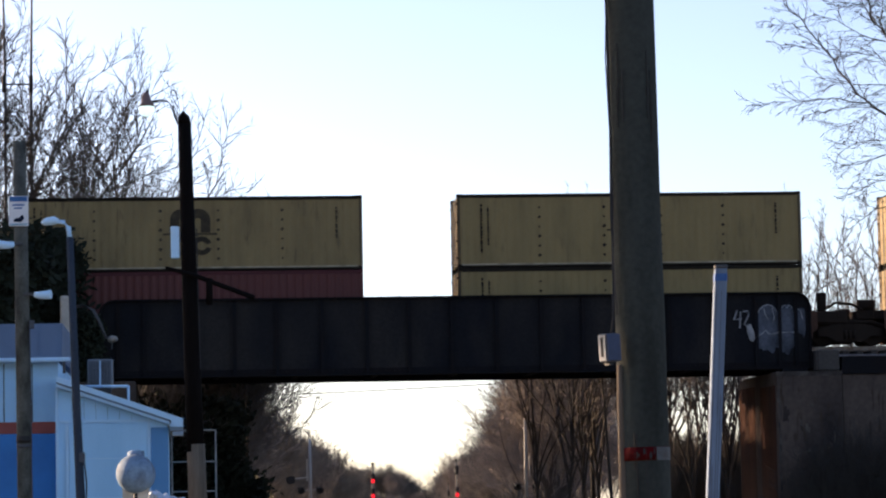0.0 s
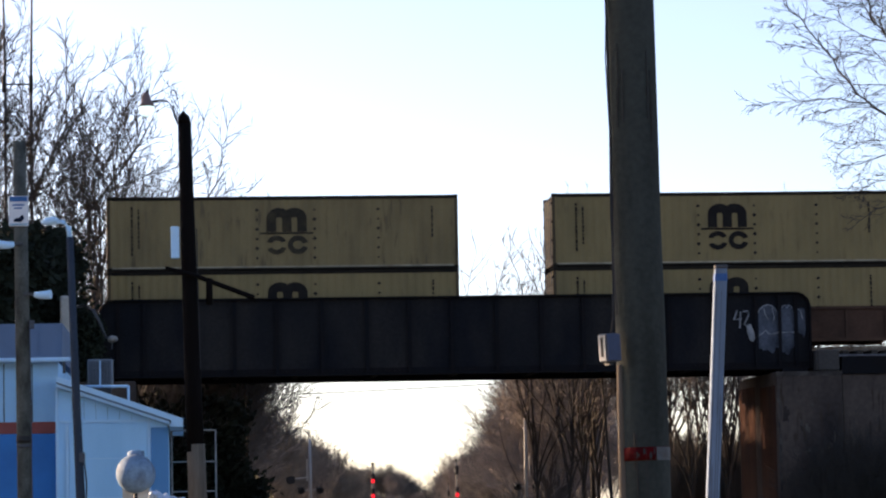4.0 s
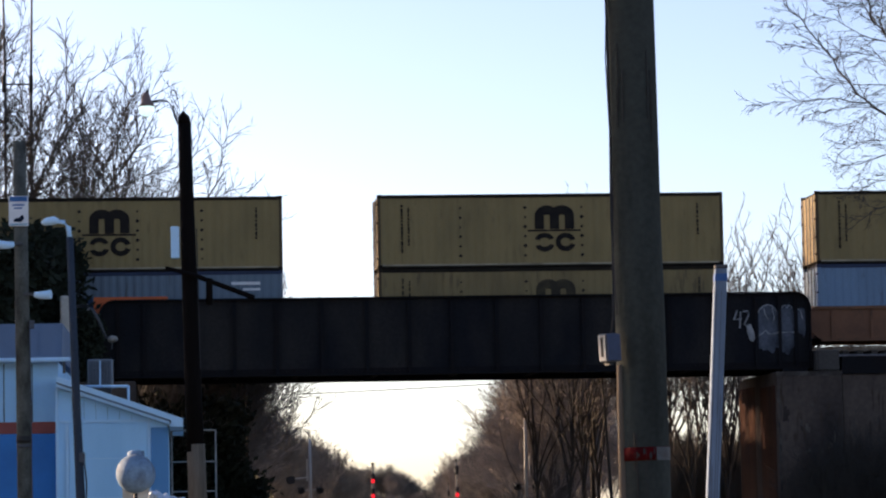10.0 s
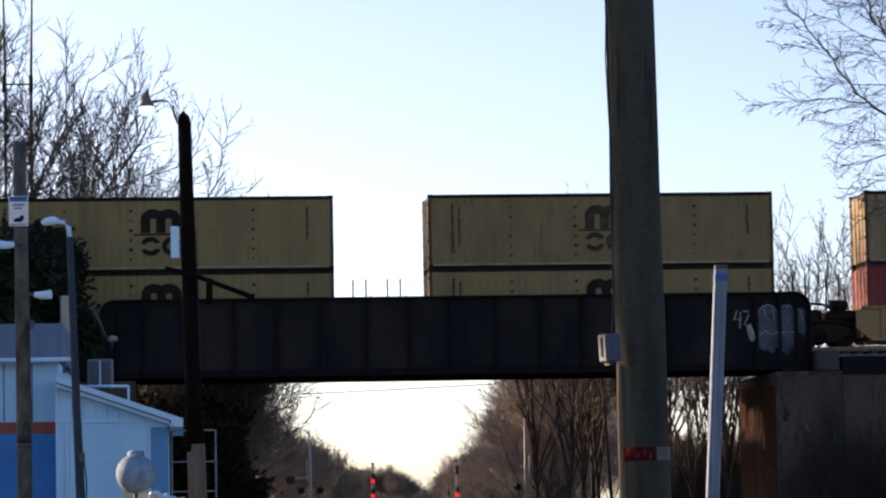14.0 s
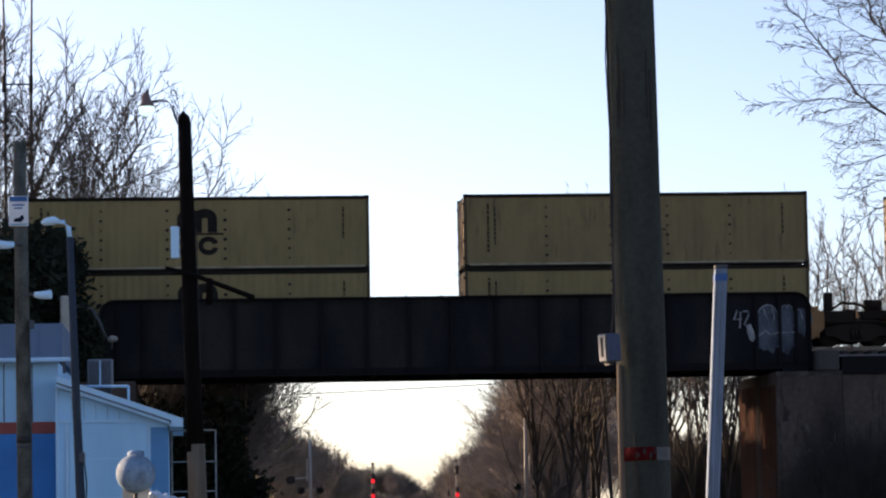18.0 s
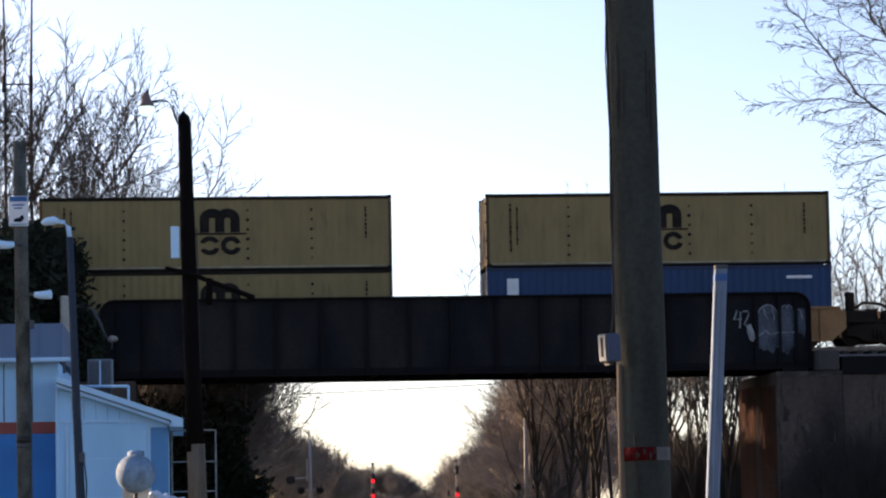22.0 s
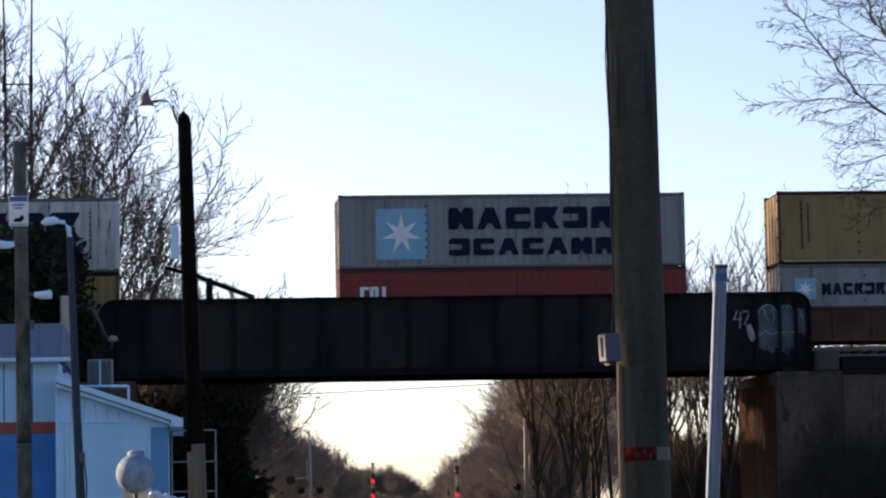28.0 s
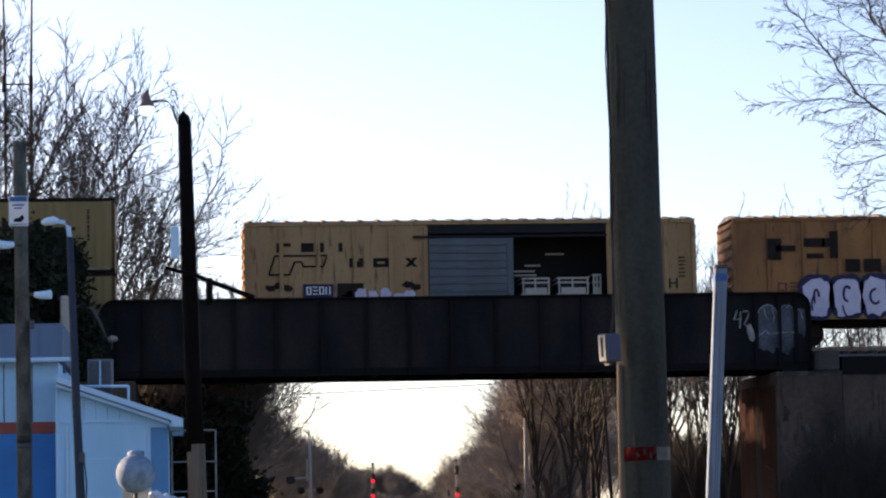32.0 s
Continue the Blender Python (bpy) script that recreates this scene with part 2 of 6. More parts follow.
M_BLU = mat("deep_blue_container_paint", (0.014, 0.040, 0.105), 0.55, 0, 0.1, 0.8, 0.1, (0.015, 0.032, 0.07), 0.5, streak=4, fine=14)
M_BLU_D = mat("dark_blue_rail", (0.025, 0.035, 0.07), 0.7, 0, 0.2, 2, 0.1)
M_LOGO = mat("dark_logo_paint", (0.018, 0.015, 0.014), 0.8, 0, 0.2, 3, 0.05, (0.042, 0.034, 0.024), 0.4, spec=0.05)
M_LOGO_D = mat("dulled_logo_paint", (0.038, 0.031, 0.023), 0.8, 0, 0.3, 3, 0.05, (0.085, 0.066, 0.035), 0.7, fine=14, spec=0.05)
M_LOGO_F = mat("faded_logo_paint", (0.055, 0.044, 0.03), 0.8, 0, 0.35, 2.5, 0.05, (0.13, 0.10, 0.058), 0.9, fine=14, spec=0.05)
M_NAVY = mat("navy_lettering_paint", (0.007, 0.012, 0.030), 0.8, 0, 0.15, 3, 0.05, (0.03, 0.035, 0.05), 0.25, spec=0.05)
M_SKYB = mat("sky_blue_panel_paint", (0.16, 0.35, 0.48), 0.6, 0, 0.12, 2.5, 0.05, (0.24, 0.37, 0.44), 0.6)
M_LETW = mat("white_lettering_paint", (0.66, 0.66, 0.66), 0.6, 0, 0.08, 3, 0.05, (0.45, 0.44, 0.43), 0.4)
M_STEN = mat("red_orange_stencil_paint", (0.26, 0.06, 0.025), 0.7, 0, 0.2, 3, 0.05)
M_LETO = mat("orange_lettering_paint", (0.62, 0.13, 0.04), 0.6, 0, 0.1, 3, 0.05)
M_SILLS = [mat("rust_brown_well_paint", (0.085, 0.046, 0.031), 0.8, 0, 0.25, 1.0, 0.2, (0.038, 0.024, 0.018), 0.8, fine=10, spec=0.08),
           mat("tan_orange_well_paint", (0.30, 0.155, 0.065), 0.7, 0, 0.15, 1.0, 0.15, (0.18, 0.085, 0.035), 0.6, fine=10),
           mat("yellow_ochre_well_paint", (0.30, 0.185, 0.085), 0.7, 0, 0.15, 1.0, 0.15, (0.2, 0.11, 0.04), 0.6, fine=10),
           mat("rust_red_well_paint", (0.17, 0.078, 0.042), 0.75, 0, 0.2, 0.8, 0.15, (0.085, 0.04, 0.025), 0.8, fine=10, drips=0.4)]
M_TRUCK = mat("grimy_cast_steel", (0.022, 0.016, 0.0125), 0.85, 0.0, 0.35, 3, 0.3, (0.028, 0.018, 0.013), 0.6, spec=0.06)
M_BOXY = mat("ochre_boxcar_paint", (0.31, 0.195, 0.095), 0.65, 0, 0.12, 0.8, 0.12, (0.22, 0.12, 0.045), 0.6, streak=4, fine=12, drips=0.7)
M_BOXR = mat("rusted_boxcar_paint", (0.27, 0.125, 0.045), 0.75, 0, 0.2, 0.9, 0.2, (0.11, 0.05, 0.025), 0.8, streak=3, fine=12, drips=0.9)
M_BOXROOF = mat("galvanised_boxcar_roof", (0.15, 0.12, 0.09), 0.6, 0.2, 0.2, 2, 0.15, RUST, 0.6)
M_DOORG = mat("blue_grey_door_paint", (0.07, 0.083, 0.093), 0.55, 0.1, 0.12, 1.2, 0.1, (0.11, 0.14, 0.17), 0.6, streak=4)
M_CRATE = mat("pale_carton", (0.42, 0.38, 0.33), 0.8, 0, 0.15, 3, 0.1)
M_TAGL = mat("lilac_white_spray_paint", (0.50, 0.47, 0.58), 0.65, 0, 0.15, 2.5, 0.0, (0.33, 0.30, 0.42), 0.6)
M_TAGD = mat("thin_lilac_spray_paint", (0.20, 0.175, 0.185), 0.75, 0, 0.3, 3.5, 0.0, (0.10, 0.07, 0.06), 0.9, fine=14)
M_TAGP = mat("pale_blue_spray_paint", (0.34, 0.40, 0.46), 0.75, 0, 0.2, 2.5, 0.0, (0.16, 0.18, 0.2), 0.8, fine=12)
M_TAGT = mat("teal_spray_paint", (0.10, 0.19, 0.20), 0.75, 0, 0.25, 2.5, 0.0, (0.12, 0.11, 0.09), 0.8, fine=12)
M_CRATE_L = mat("cream_spray_paint", (0.36, 0.32, 0.27), 0.8, 0, 0.2, 3, 0.0, (0.22, 0.18, 0.14), 0.6)
M_TAGB = mat("blue_black_spray_paint", (0.02, 0.022, 0.06), 0.7, 0, 0.2, 3, 0.0)


# ---- shape helpers ----
def box(bm, x0, x1, y0, y1, z0, z1, bevel=0.0):
    r = bmesh.ops.create_cube(bm, size=1.0)
    m = Matrix.Translation(((x0 + x1) / 2, (y0 + y1) / 2, (z0 + z1) / 2)) @ Matrix.Diagonal((x1 - x0, y1 - y0, z1 - z0, 1))
    bmesh.ops.transform(bm, matrix=m, verts=r["verts"])
    if bevel:
        es = list({e for v in r["verts"] for e in v.link_edges})
        bmesh.ops.bevel(bm, geom=es, offset=bevel, segments=1, affect="EDGES")
    return bm


def tube(bm, pts, radii, n=8, cap=True):
    """A round bar along the points, its radius given point by point."""
    rings = []
    for i, p in enumerate(pts):
        p = Vector(p)
        a = Vector(pts[max(i - 1, 0)])
        b = Vector(pts[min(i + 1, len(pts) - 1)])
        d = (b - a).normalized()
        s = d.orthogonal().normalized() if abs(d.z) < 0.99 else Vector((1, 0, 0))
        u = d.cross(s).normalized()
        s = u.cross(d)
        r = radii[i] if isinstance(radii, (list, tuple)) else radii
        rings.append([bm.verts.new(p + (s * math.cos(2 * math.pi * k / n) + u * math.sin(2 * math.pi * k / n)) * r) for k in range(n)])
    for a, b in zip(rings, rings[1:]):
        for k in range(n):
            f = bm.faces.new((a[k], a[(k + 1) % n], b[(k + 1) % n], b[k]))
            f.smooth = n > 6
    if cap:
        bm.faces.new(rings[0][::-1])
        bm.faces.new(rings[-1])
    return bm


def prism(bm, outline, y0, y1):
    """An outline in x and z, given depth from y0 to y1."""
    a = [bm.verts.new((x, y0, z)) for x, z in outline]
    b = [bm.verts.new((x, y1, z)) for x, z in outline]
    n = len(outline)
    bm.faces.new(a)
    bm.faces.new(b[::-1])
    for k in range(n):
        bm.faces.new((a[k], b[k], b[(k + 1) % n], a[(k + 1) % n]))
    return bm


def ball(bm, c, r, u=14, v=9, squash=1.0):
    m = Matrix.Translation(c) @ Matrix.Diagonal((r, r, r * squash, 1))
    g = bmesh.ops.create_uvsphere(bm, u_segments=u, v_segments=v, radius=1.0, matrix=m)
    for w in g["verts"]:
        for f in w.link_faces:
            f.smooth = True
    return bm


def mesh_of(name, bm, material):
    bmesh.ops.recalc_face_normals(bm, faces=bm.faces)
    me = bpy.data.meshes.new(name)
    bm.to_mesh(me)
    bm.free()
    me.materials.append(material)
    return me


def part(name, bm, material, parent, label=""):
    ob = new(name, bm if isinstance(bm, bpy.types.Mesh) else mesh_of(name, bm, material))
    ob.parent = parent
    return tagged(ob, label)


def B():
    return bmesh.new()


def bx(*a, bevel=0.0):
    return box(bmesh.new(), *a, bevel=bevel)


def thing(name, m, label, category, group="", kind=""):
    ob = new(name)
    ob.empty_display_size = 0.2
    ob.matrix_basis = m
    return tagged(ob, label, category, group, kind)


def solid(name, bm, material, label, category, kind="", group=""):
    return tagged(new(name, mesh_of(name, bm, material)), label, category, group, kind)


# ---- ground and railway bank ----
TRACK_Y, RAIL_Z = 104.87, 7.03
bm = B()
XS = [-5000, -1200, -400, -150, -60, -20, 0, 20, 60, 150, 400, 1200, 5000]
YS = [-5000, -1200, -300, -80, -20, 0, 20, 40, 60, 80, 100, 130, 180, 260, 400, 900, 2000, 5000]
g = [[bm.verts.new((x, y, 0.0)) for x in XS] for y in YS]
for j in range(len(YS) - 1):
    for i in range(len(XS) - 1):
        bm.faces.new((g[j][i], g[j][i + 1], g[j + 1][i + 1], g[j + 1][i]))
solid("ground", bm, M_GROUND, "flat ground of dead winter grass and bare soil", "ground", "structure")


def bank(name, x0, x1):
    """The raised bank that carries the track: gravel top, retained on the near side, sloping on the far side."""
    root = thing(name, pose(0, 0, 0), "tall railway bank with a grey gravel top and grassy far slope", "embankment", kind="structure")
    b = B()
    o = [(101.9, 0.02), (101.9, 6.4), (103.2, 6.72), (106.6, 6.72), (108.2, 6.3), (118.0, 0.02)]
    a = [b.verts.new((x0, y, z)) for y, z in o]
    c = [b.verts.new((x1, y, z)) for y, z in o]
    for k in range(len(o)):
        b.faces.new((a[k], a[(k + 1) % 6], c[(k + 1) % 6], c[k]))
    b.faces.new(a)
    b.faces.new(c[::-1])
    part("gravel_bed", b, M_BALLAST, root)
    return root


bank("embankment_west", -420, -4.1)
bank("embankment_east", 22.7, 420)

# ---- bridge ----
def girder_outline(x0, x1, z0, z1, r=0.55):
    o = [(x0, z0)]
    for k in range(7):
        a = math.pi - k * math.pi / 12
        o.append((x0 + r + r * math.cos(a), z1 - r + r * math.sin(a)))
    for k in range(7):
        a = math.pi / 2 - k * math.pi / 12
        o.append((x1 - r + r * math.cos(a), z1 - r + r * math.sin(a)))
    return o + [(x1, z0)]


GX0, GX1, GZ0, GZ1 = -2.85, 21.68, 6.23, 8.86
bridge = thing("railway_bridge", pose(0, 0, 0), "black riveted plate-girder railway bridge with faded graffiti", "bridge")


def plate_girder(y):
    g = part("girder", prism(B(), girder_outline(GX0, GX1, GZ0, GZ1), y, y + 0.03), M_GIRDER, bridge)
    # flange plates follow the rounded top
    o = girder_outline(GX0, GX1, GZ0, GZ1)
    i = girder_outline(GX0 + 0.05, GX1 - 0.05, GZ0, GZ1 - 0.05, 0.5)
    b = B()
    n = len(o)
    ring = [[b.verts.new((p[0], yy, p[1])) for p in src] for src, yy in ((o, y - 0.2), (o, y + 0.23), (i, y + 0.23), (i, y - 0.2))]
    for k in range(n - 1):
        for q in range(4):
            b.faces.new((ring[q][k], ring[q][k + 1], ring[(q + 1) % 4][k + 1], ring[(q + 1) % 4][k]))
    for k in (0, n - 1):
        b.faces.new([ring[q][k] for q in range(4)])
    part("top_flange", b, M_FLANGE, g)
    part("bottom_flange", bx(GX0, GX1, y - 0.22, y + 0.25, GZ0 - 0.05, GZ0 + 0.04), M_FLANGE, g)
    part("bottom_angle", bx(GX0, GX1, y - 0.02, y - 0.003, GZ0 + 0.04, GZ0 + 0.2), M_FLANGE, g)
    return g


near_girder = plate_girder(102.2)
plate_girder(107.4)
st = B()
box(st, -0.012, 0.012, -0.10, 0.0, GZ0 + 0.05, GZ1 - 0.06)
box(st, -0.06, 0.06, -0.11, -0.10, GZ0 + 0.05, GZ1 - 0.06)
st_me = mesh_of("stiffener", st, M_FLANGE)
for x in [-2.2, -1.3, 0.25, 1.75, 3.2, 4.74, 6.28, 7.74, 9.2, 10.75, 12.3, 13.75, 15.25, 16.75, 18.25, 19.78, 20.59, 21.17]:
    part("stiffener", st_me, None, near_girder).location = (x, 102.196, 0)
# rivet rows
rv = B()
for x in np.arange(GX0 + 0.3, GX1 - 0.2, 0.16):
    box(rv, x - 0.018, x + 0.018, 102.165, 102.179, GZ0 + 0.1, GZ0 + 0.136)
tagged(part("rivets", rv, M_GIRDER, near_girder), kind="stuff")
part("deck", bx(GX0, GX1, 102.5, 107.3, 6.55, 6.6), M_FLANGE, bridge)
for k in range(9):
    x = GX0 + 1.2 + k * 2.8
    part("floor_beam", bx(x - 0.1, x + 0.1, 102.45, 107.38, 6.3, 6.548), M_FLANGE, bridge)
part("ballast_bed", bx(GX0 - 1.4, GX1 + 1.1, 103.0, 106.8, 6.6, 6.74), M_BALLAST, bridge)


def text_mesh(name, body, size, depth, material):
    cu = bpy.data.curves.new(name, "FONT")
    cu.body, cu.size, cu.extrude = body, size, depth
    o = new(name, cu)
    me = bpy.data.meshes.new_from_object(o)
    bpy.data.objects.remove(o)
    me.materials.append(material)
    return me


# graffiti on the bay panels
for pts in ([(19.12, 8.24), (19.0, 7.92), (19.27, 7.95)], [(19.24, 8.2), (19.2, 7.62)], [(19.33, 8.2), (19.5, 8.22), (19.52, 8.08), (19.36, 7.75), (19.42, 7.7), (19.6, 7.74)]):
    part("graffiti_number", tube(B(), [(x, 102.172, z) for x, z in pts], 0.03, 5), M_CHALK, near_girder, "white sprayed number 42")


def blob(bm, cx, cz, w, h, y0, y1, seed, n=18, rough=0.16):
    rng = random.Random(seed)
    o = []
    for k in range(n):
        a = 2 * math.pi * k / n
        c, s = math.cos(a), math.sin(a)
        q = 1 + rng.uniform(-rough, rough)
        o.append((cx + w / 2 * q * math.copysign(abs(c) ** 0.6, c), cz + h / 2 * q * math.copysign(abs(s) ** 0.6, s)))
    return prism(bm, o, y0, y1)


def dome(x0, x1, z0, z1, seed):
    """A sprayed patch with a rounded top and a ragged foot."""
    rng = random.Random(seed)
    w = x1 - x0
    o = [(x0 + w / 2 + w / 2 * math.cos(math.pi * k / 12), z1 - w * 0.55 + w * 0.55 * math.sin(math.pi * k / 12)) for k in range(13)]
    for k in range(9):
        o.append((x0 + w * (k / 8) * 0.96 + 0.02, z0 + rng.uniform(0, 0.22) + 0.5 * abs(k / 8 - 0.5) ** 2))
    return prism(B(), o, 102.17, 102.185)


part("graffiti_fill", dome(19.82, 20.56, 6.72, 8.44, 3), M_CHALK_D, near_girder, "thin blue-grey sprayed patch")
part("graffiti_fill", dome(20.62, 21.1, 6.66, 8.42, 4), M_CHALK_D, near_girder, "thin blue-grey sprayed patch")
part("graffiti_fill", dome(21.22, 21.5, 7.2, 8.3, 5), M_CHALK_D, near_girder, "thin blue-grey sprayed patch")
part("graffiti_fill", prism(B(), [(19.43, 7.74), (19.6, 7.72), (19.7, 7.5), (19.74, 7.25), (19.66, 7.14), (19.54, 7.2), (19.46, 7.45)], 102.168, 102.185), M_CHALK, near_girder, "grey-white sprayed drop")
for pts in ([(19.84, 8.1), (19.9, 8.26), (20.05, 8.38), (20.2, 8.43), (20.36, 8.37), (20.5, 8.22)], [(19.84, 7.36), (19.98, 7.42), (20.1, 7.55), (20.2, 7.42), (20.36, 7.4), (20.55, 7.46)],
            [(20.66, 8.32), (20.8, 8.4), (20.86, 8.3), (20.95, 8.42), (21.06, 8.3)], [(20.62, 7.46), (20.85, 7.45), (21.12, 7.46)], [(20.06, 8.3), (20.1, 8.1), (20.2, 7.9)], [(21.2, 8.3), (21.35, 8.2), (21.4, 7.9)],
            [(20.35, 8.3), (20.42, 8.0), (20.36, 7.8)]):
    part("graffiti_line", tube(B(), [(x, 102.168, z) for x, z in pts], 0.023, 5), M_CHALK, near_girder, "white sprayed line")

# ---- abutments ----
def abutment(name, x0, x1, face_y):
    root = thing(name, pose(0, 0, 0), "stained old concrete bridge abutment with rust streaks", "abutment", kind="structure")
    part("seat", bx(x0, x1, face_y, 108.3, 0.02, 6.06, bevel=0.04), M_CONC, root)
    return root


ab = abutment("abutment_east", 20.25, 22.55, 101.3)
part("rust_streak", bx(20.235, 20.242, 101.5, 104.2, 0.1, 5.6), M_RUSTY, ab, "red-brown rust stain running down")
part("rust_streak", bx(20.235, 20.242, 105.2, 108.1, 0.1, 5.7), M_RUSTY, ab, "red-brown rust stain running down")
rng = random.Random(12)
for k in range(7):  # worn, paler corner and scattered spalls
    part("spall", blob(B(), 20.30 + rng.uniform(0, 0.09), 2.2 + k * 0.5, rng.uniform(0.05, 0.11), rng.uniform(0.35, 0.7), 101.288, 101.31, 90 + k, rough=0.4), M_CONC_S, ab, "pale worn patch")
for k in range(12):
    part("spall", blob(B(), rng.uniform(20.5, 22.4), rng.uniform(1.9, 5.6), rng.uniform(0.06, 0.22), rng.uniform(0.1, 0.5), 101.29, 101.31, 110 + k, rough=0.45), M_CONC_S if k % 2 else M_CONC, ab, "worn stained patch")
part("cap_edge", bx(20.23, 22.56, 101.275, 101.305, 5.9, 6.062), M_CONC_S, ab, "greyer worn top edge")
part("bearing", bx(20.6, 21.5, 101.9, 102.6, 6.065, 6.22), M_FLANGE, ab)
part("back_wall", bx(21.72, 22.5, 101.35, 109, 6.07, 6.8, bevel=0.05), M_CONC_M, ab, "grey concrete back wall")
ww = thing("wing_wall_east", pose(0, 0, 0), "dark stained concrete wing wall beside the bank", "retaining wall", kind="structure")
part("wall_face", bx(22.56, 75, 101.4, 101.88, 0.02, 5.95, bevel=0.03), M_CONC, ww)
part("edge_beam", bx(22.56, 75, 101.3, 101.75, 5.96, 6.56), M_FLANGE, ww, "black steel edge beam")
aw = abutment("abutment_west", -6.0, -1.6, 101.3)
part("pilaster", bx(-4.1, -3.62, 100.9, 101.6, 6.07, 8.95, bevel=0.05), M_CONC_L, aw, "pale concrete end post")
wl = thing("wing_wall_west", pose(0, 0, 0), "dark stained concrete wing wall beside the bank", "retaining wall", kind="structure")
part("wall_face", bx(-75, -6.01, 101.4, 101.88, 0.02, 6.3, bevel=0.03), M_CONC, wl)

# ---- track ----
track = thing("railway_track", pose(0, 0, 0), "single railway track on dark creosoted ties", "railway track")
RP = [(-0.07, 0), (0.07, 0), (0.07, 0.02), (0.012, 0.04), (0.012, 0.11), (0.036, 0.12), (0.036, 0.165), (-0.036, 0.165), (-0.036, 0.12), (-0.012, 0.11), (-0.012, 0.04), (-0.07, 0.02)]
for y in (TRACK_Y - 0.7525, TRACK_Y + 0.7525):
    b = B()
    a = [b.verts.new((-420, y + p, RAIL_Z - 0.165 + q)) for p, q in RP]
    c = [b.verts.new((420, y + p, RAIL_Z - 0.165 + q)) for p, q in RP]
    for k in range(12):
        b.faces.new((a[k], a[(k + 1) % 12], c[(k + 1) % 12], c[k]))
    part("rail", b, M_RAIL, track)
tie = mesh_of("tie", bx(-0.11, 0.11, -1.3, 1.3, -0.12, 0.0, bevel=0.01), M_TIE)
for k in range(70):
    part("tie", tie, None, track).location = (-8 + k * 0.52, TRACK_Y, RAIL_Z - 0.167)

# ---- train ----
MOVERS = []  # (thing, distance along the train, y, z)
CL, CW, CH = 12.192, 2.438, 2.591
U0, PITCH, SETGAP = -5.927 + CL / 2, 15.5016, 4.312


def along(t):
    """Metres that the train has run by t seconds."""
    return 19.530 * t + 0.022832 * t * t - 0.000153 * t ** 3


def corrugated(x0, x1, z0, z1, y, depth, out, period=0.279):
    """A pressed steel sheet with upright ribs."""
    b = B()
    pts = []
    n = max(1, round((x1 - x0) / period))
    p = (x1 - x0) / n
    for k in range(n):
        xa = x0 + k * p
        for f, d in ((0, 0), (0.30, 0), (0.5, depth), (0.8, depth)):
            pts.append((xa + f * p, y - out * d))
    pts.append((x1, y))
    lo = [b.verts.new((x, yy, z0)) for x, yy in pts]
    hi = [b.verts.new((x, yy, z1)) for x, yy in pts]
    bk = [b.verts.new((x, yy - out * 0.04, z0)) for x, yy in ((x0, y - out * depth), (x1, y - out * depth))]
    bt = [b.verts.new((x, yy - out * 0.04, z1)) for x, yy in ((x0, y - out * depth), (x1, y - out * depth))]
    for k in range(len(pts) - 1):
        b.faces.new((lo[k], lo[k + 1], hi[k + 1], hi[k]))
    b.faces.new((bk[1], bk[0], bt[0], bt[1]))
    b.faces.new((lo[0], hi[0], bt[0], bk[0]))
    b.faces.new((hi[-1], lo[-1], bk[1], bt[1]))
    b.faces.new([*hi, bt[1], bt[0]])
    b.faces.new([*lo[::-1], bk[0], bk[1]])
    return b


def bars(bm, x, z, w, h, kind, y0, y1, s):
    """A letter-sized mark of upright and level bars: kind lists them."""
    for k in kind:
        if k == "l":
            box(bm, x, x + s, y0, y1, z, z + h)
        elif k == "r":
            box(bm, x + w - s, x + w, y0, y1, z, z + h)
        elif k == "c":
            box(bm, x + w / 2 - s / 2, x + w / 2 + s / 2, y0, y1, z, z + h)
        elif k == "t":
            box(bm, x, x + w, y0 + 0.001, y1, z + h - s * 0.8, z + h)
        elif k == "m":
            box(bm, x, x + w, y0 + 0.001, y1, z + h / 2 - s * 0.4, z + h / 2 + s * 0.4)
        elif k == "b":
            box(bm, x, x + w, y0 + 0.001, y1, z, z + s * 0.8)
        elif k == "/":
            prism(bm, [(x, z), (x + s, z), (x + w, z + h), (x + w - s, z + h)], y0 + 0.002, y1)
        elif k == "\\":
            prism(bm, [(x + w - s, z), (x + w, z), (x + s, z + h), (x, z + h)], y0 + 0.002, y1)
        elif k == "^":
            prism(bm, [(x, z), (x + s, z), (x + w / 2 + s / 2, z + h), (x + w / 2 - s / 2, z + h)], y0 + 0.002, y1)
            prism(bm, [(x + w - s, z), (x + w, z), (x + w / 2 + s / 2, z + h), (x + w / 2 - s / 2, z + h)], y0 + 0.002, y1)
        elif k == "o":
            arc(bm, x + w / 2, z + h / 2, w / 2, h / 2, 0.2, 6.08, s, y0, y1)


def arc(bm, cx, cz, rx, rz, a0, a1, s, y0, y1, n=14):
    o = [(cx + rx * math.cos(a0 + (a1 - a0) * k / n), cz + rz * math.sin(a0 + (a1 - a0) * k / n)) for k in range(n + 1)]
    i = [(cx + (rx - s) * math.cos(a0 + (a1 - a0) * k / n), cz + (rz - s) * math.sin(a0 + (a1 - a0) * k / n)) for k in range(n + 1)]
    ring = [[bm.verts.new((p[0], y, p[1])) for p in src] for src, y in ((o, y0), (o, y1), (i, y1), (i, y0))]
    for k in range(n):
        for q in range(4):
            bm.faces.new((ring[q][k], ring[q][k + 1], ring[(q + 1) % 4][k + 1], ring[(q + 1) % 4][k]))
    for k in (0, n):
        bm.faces.new([ring[q][k] for q in range(4)])


FY = -CW / 2  # the near face
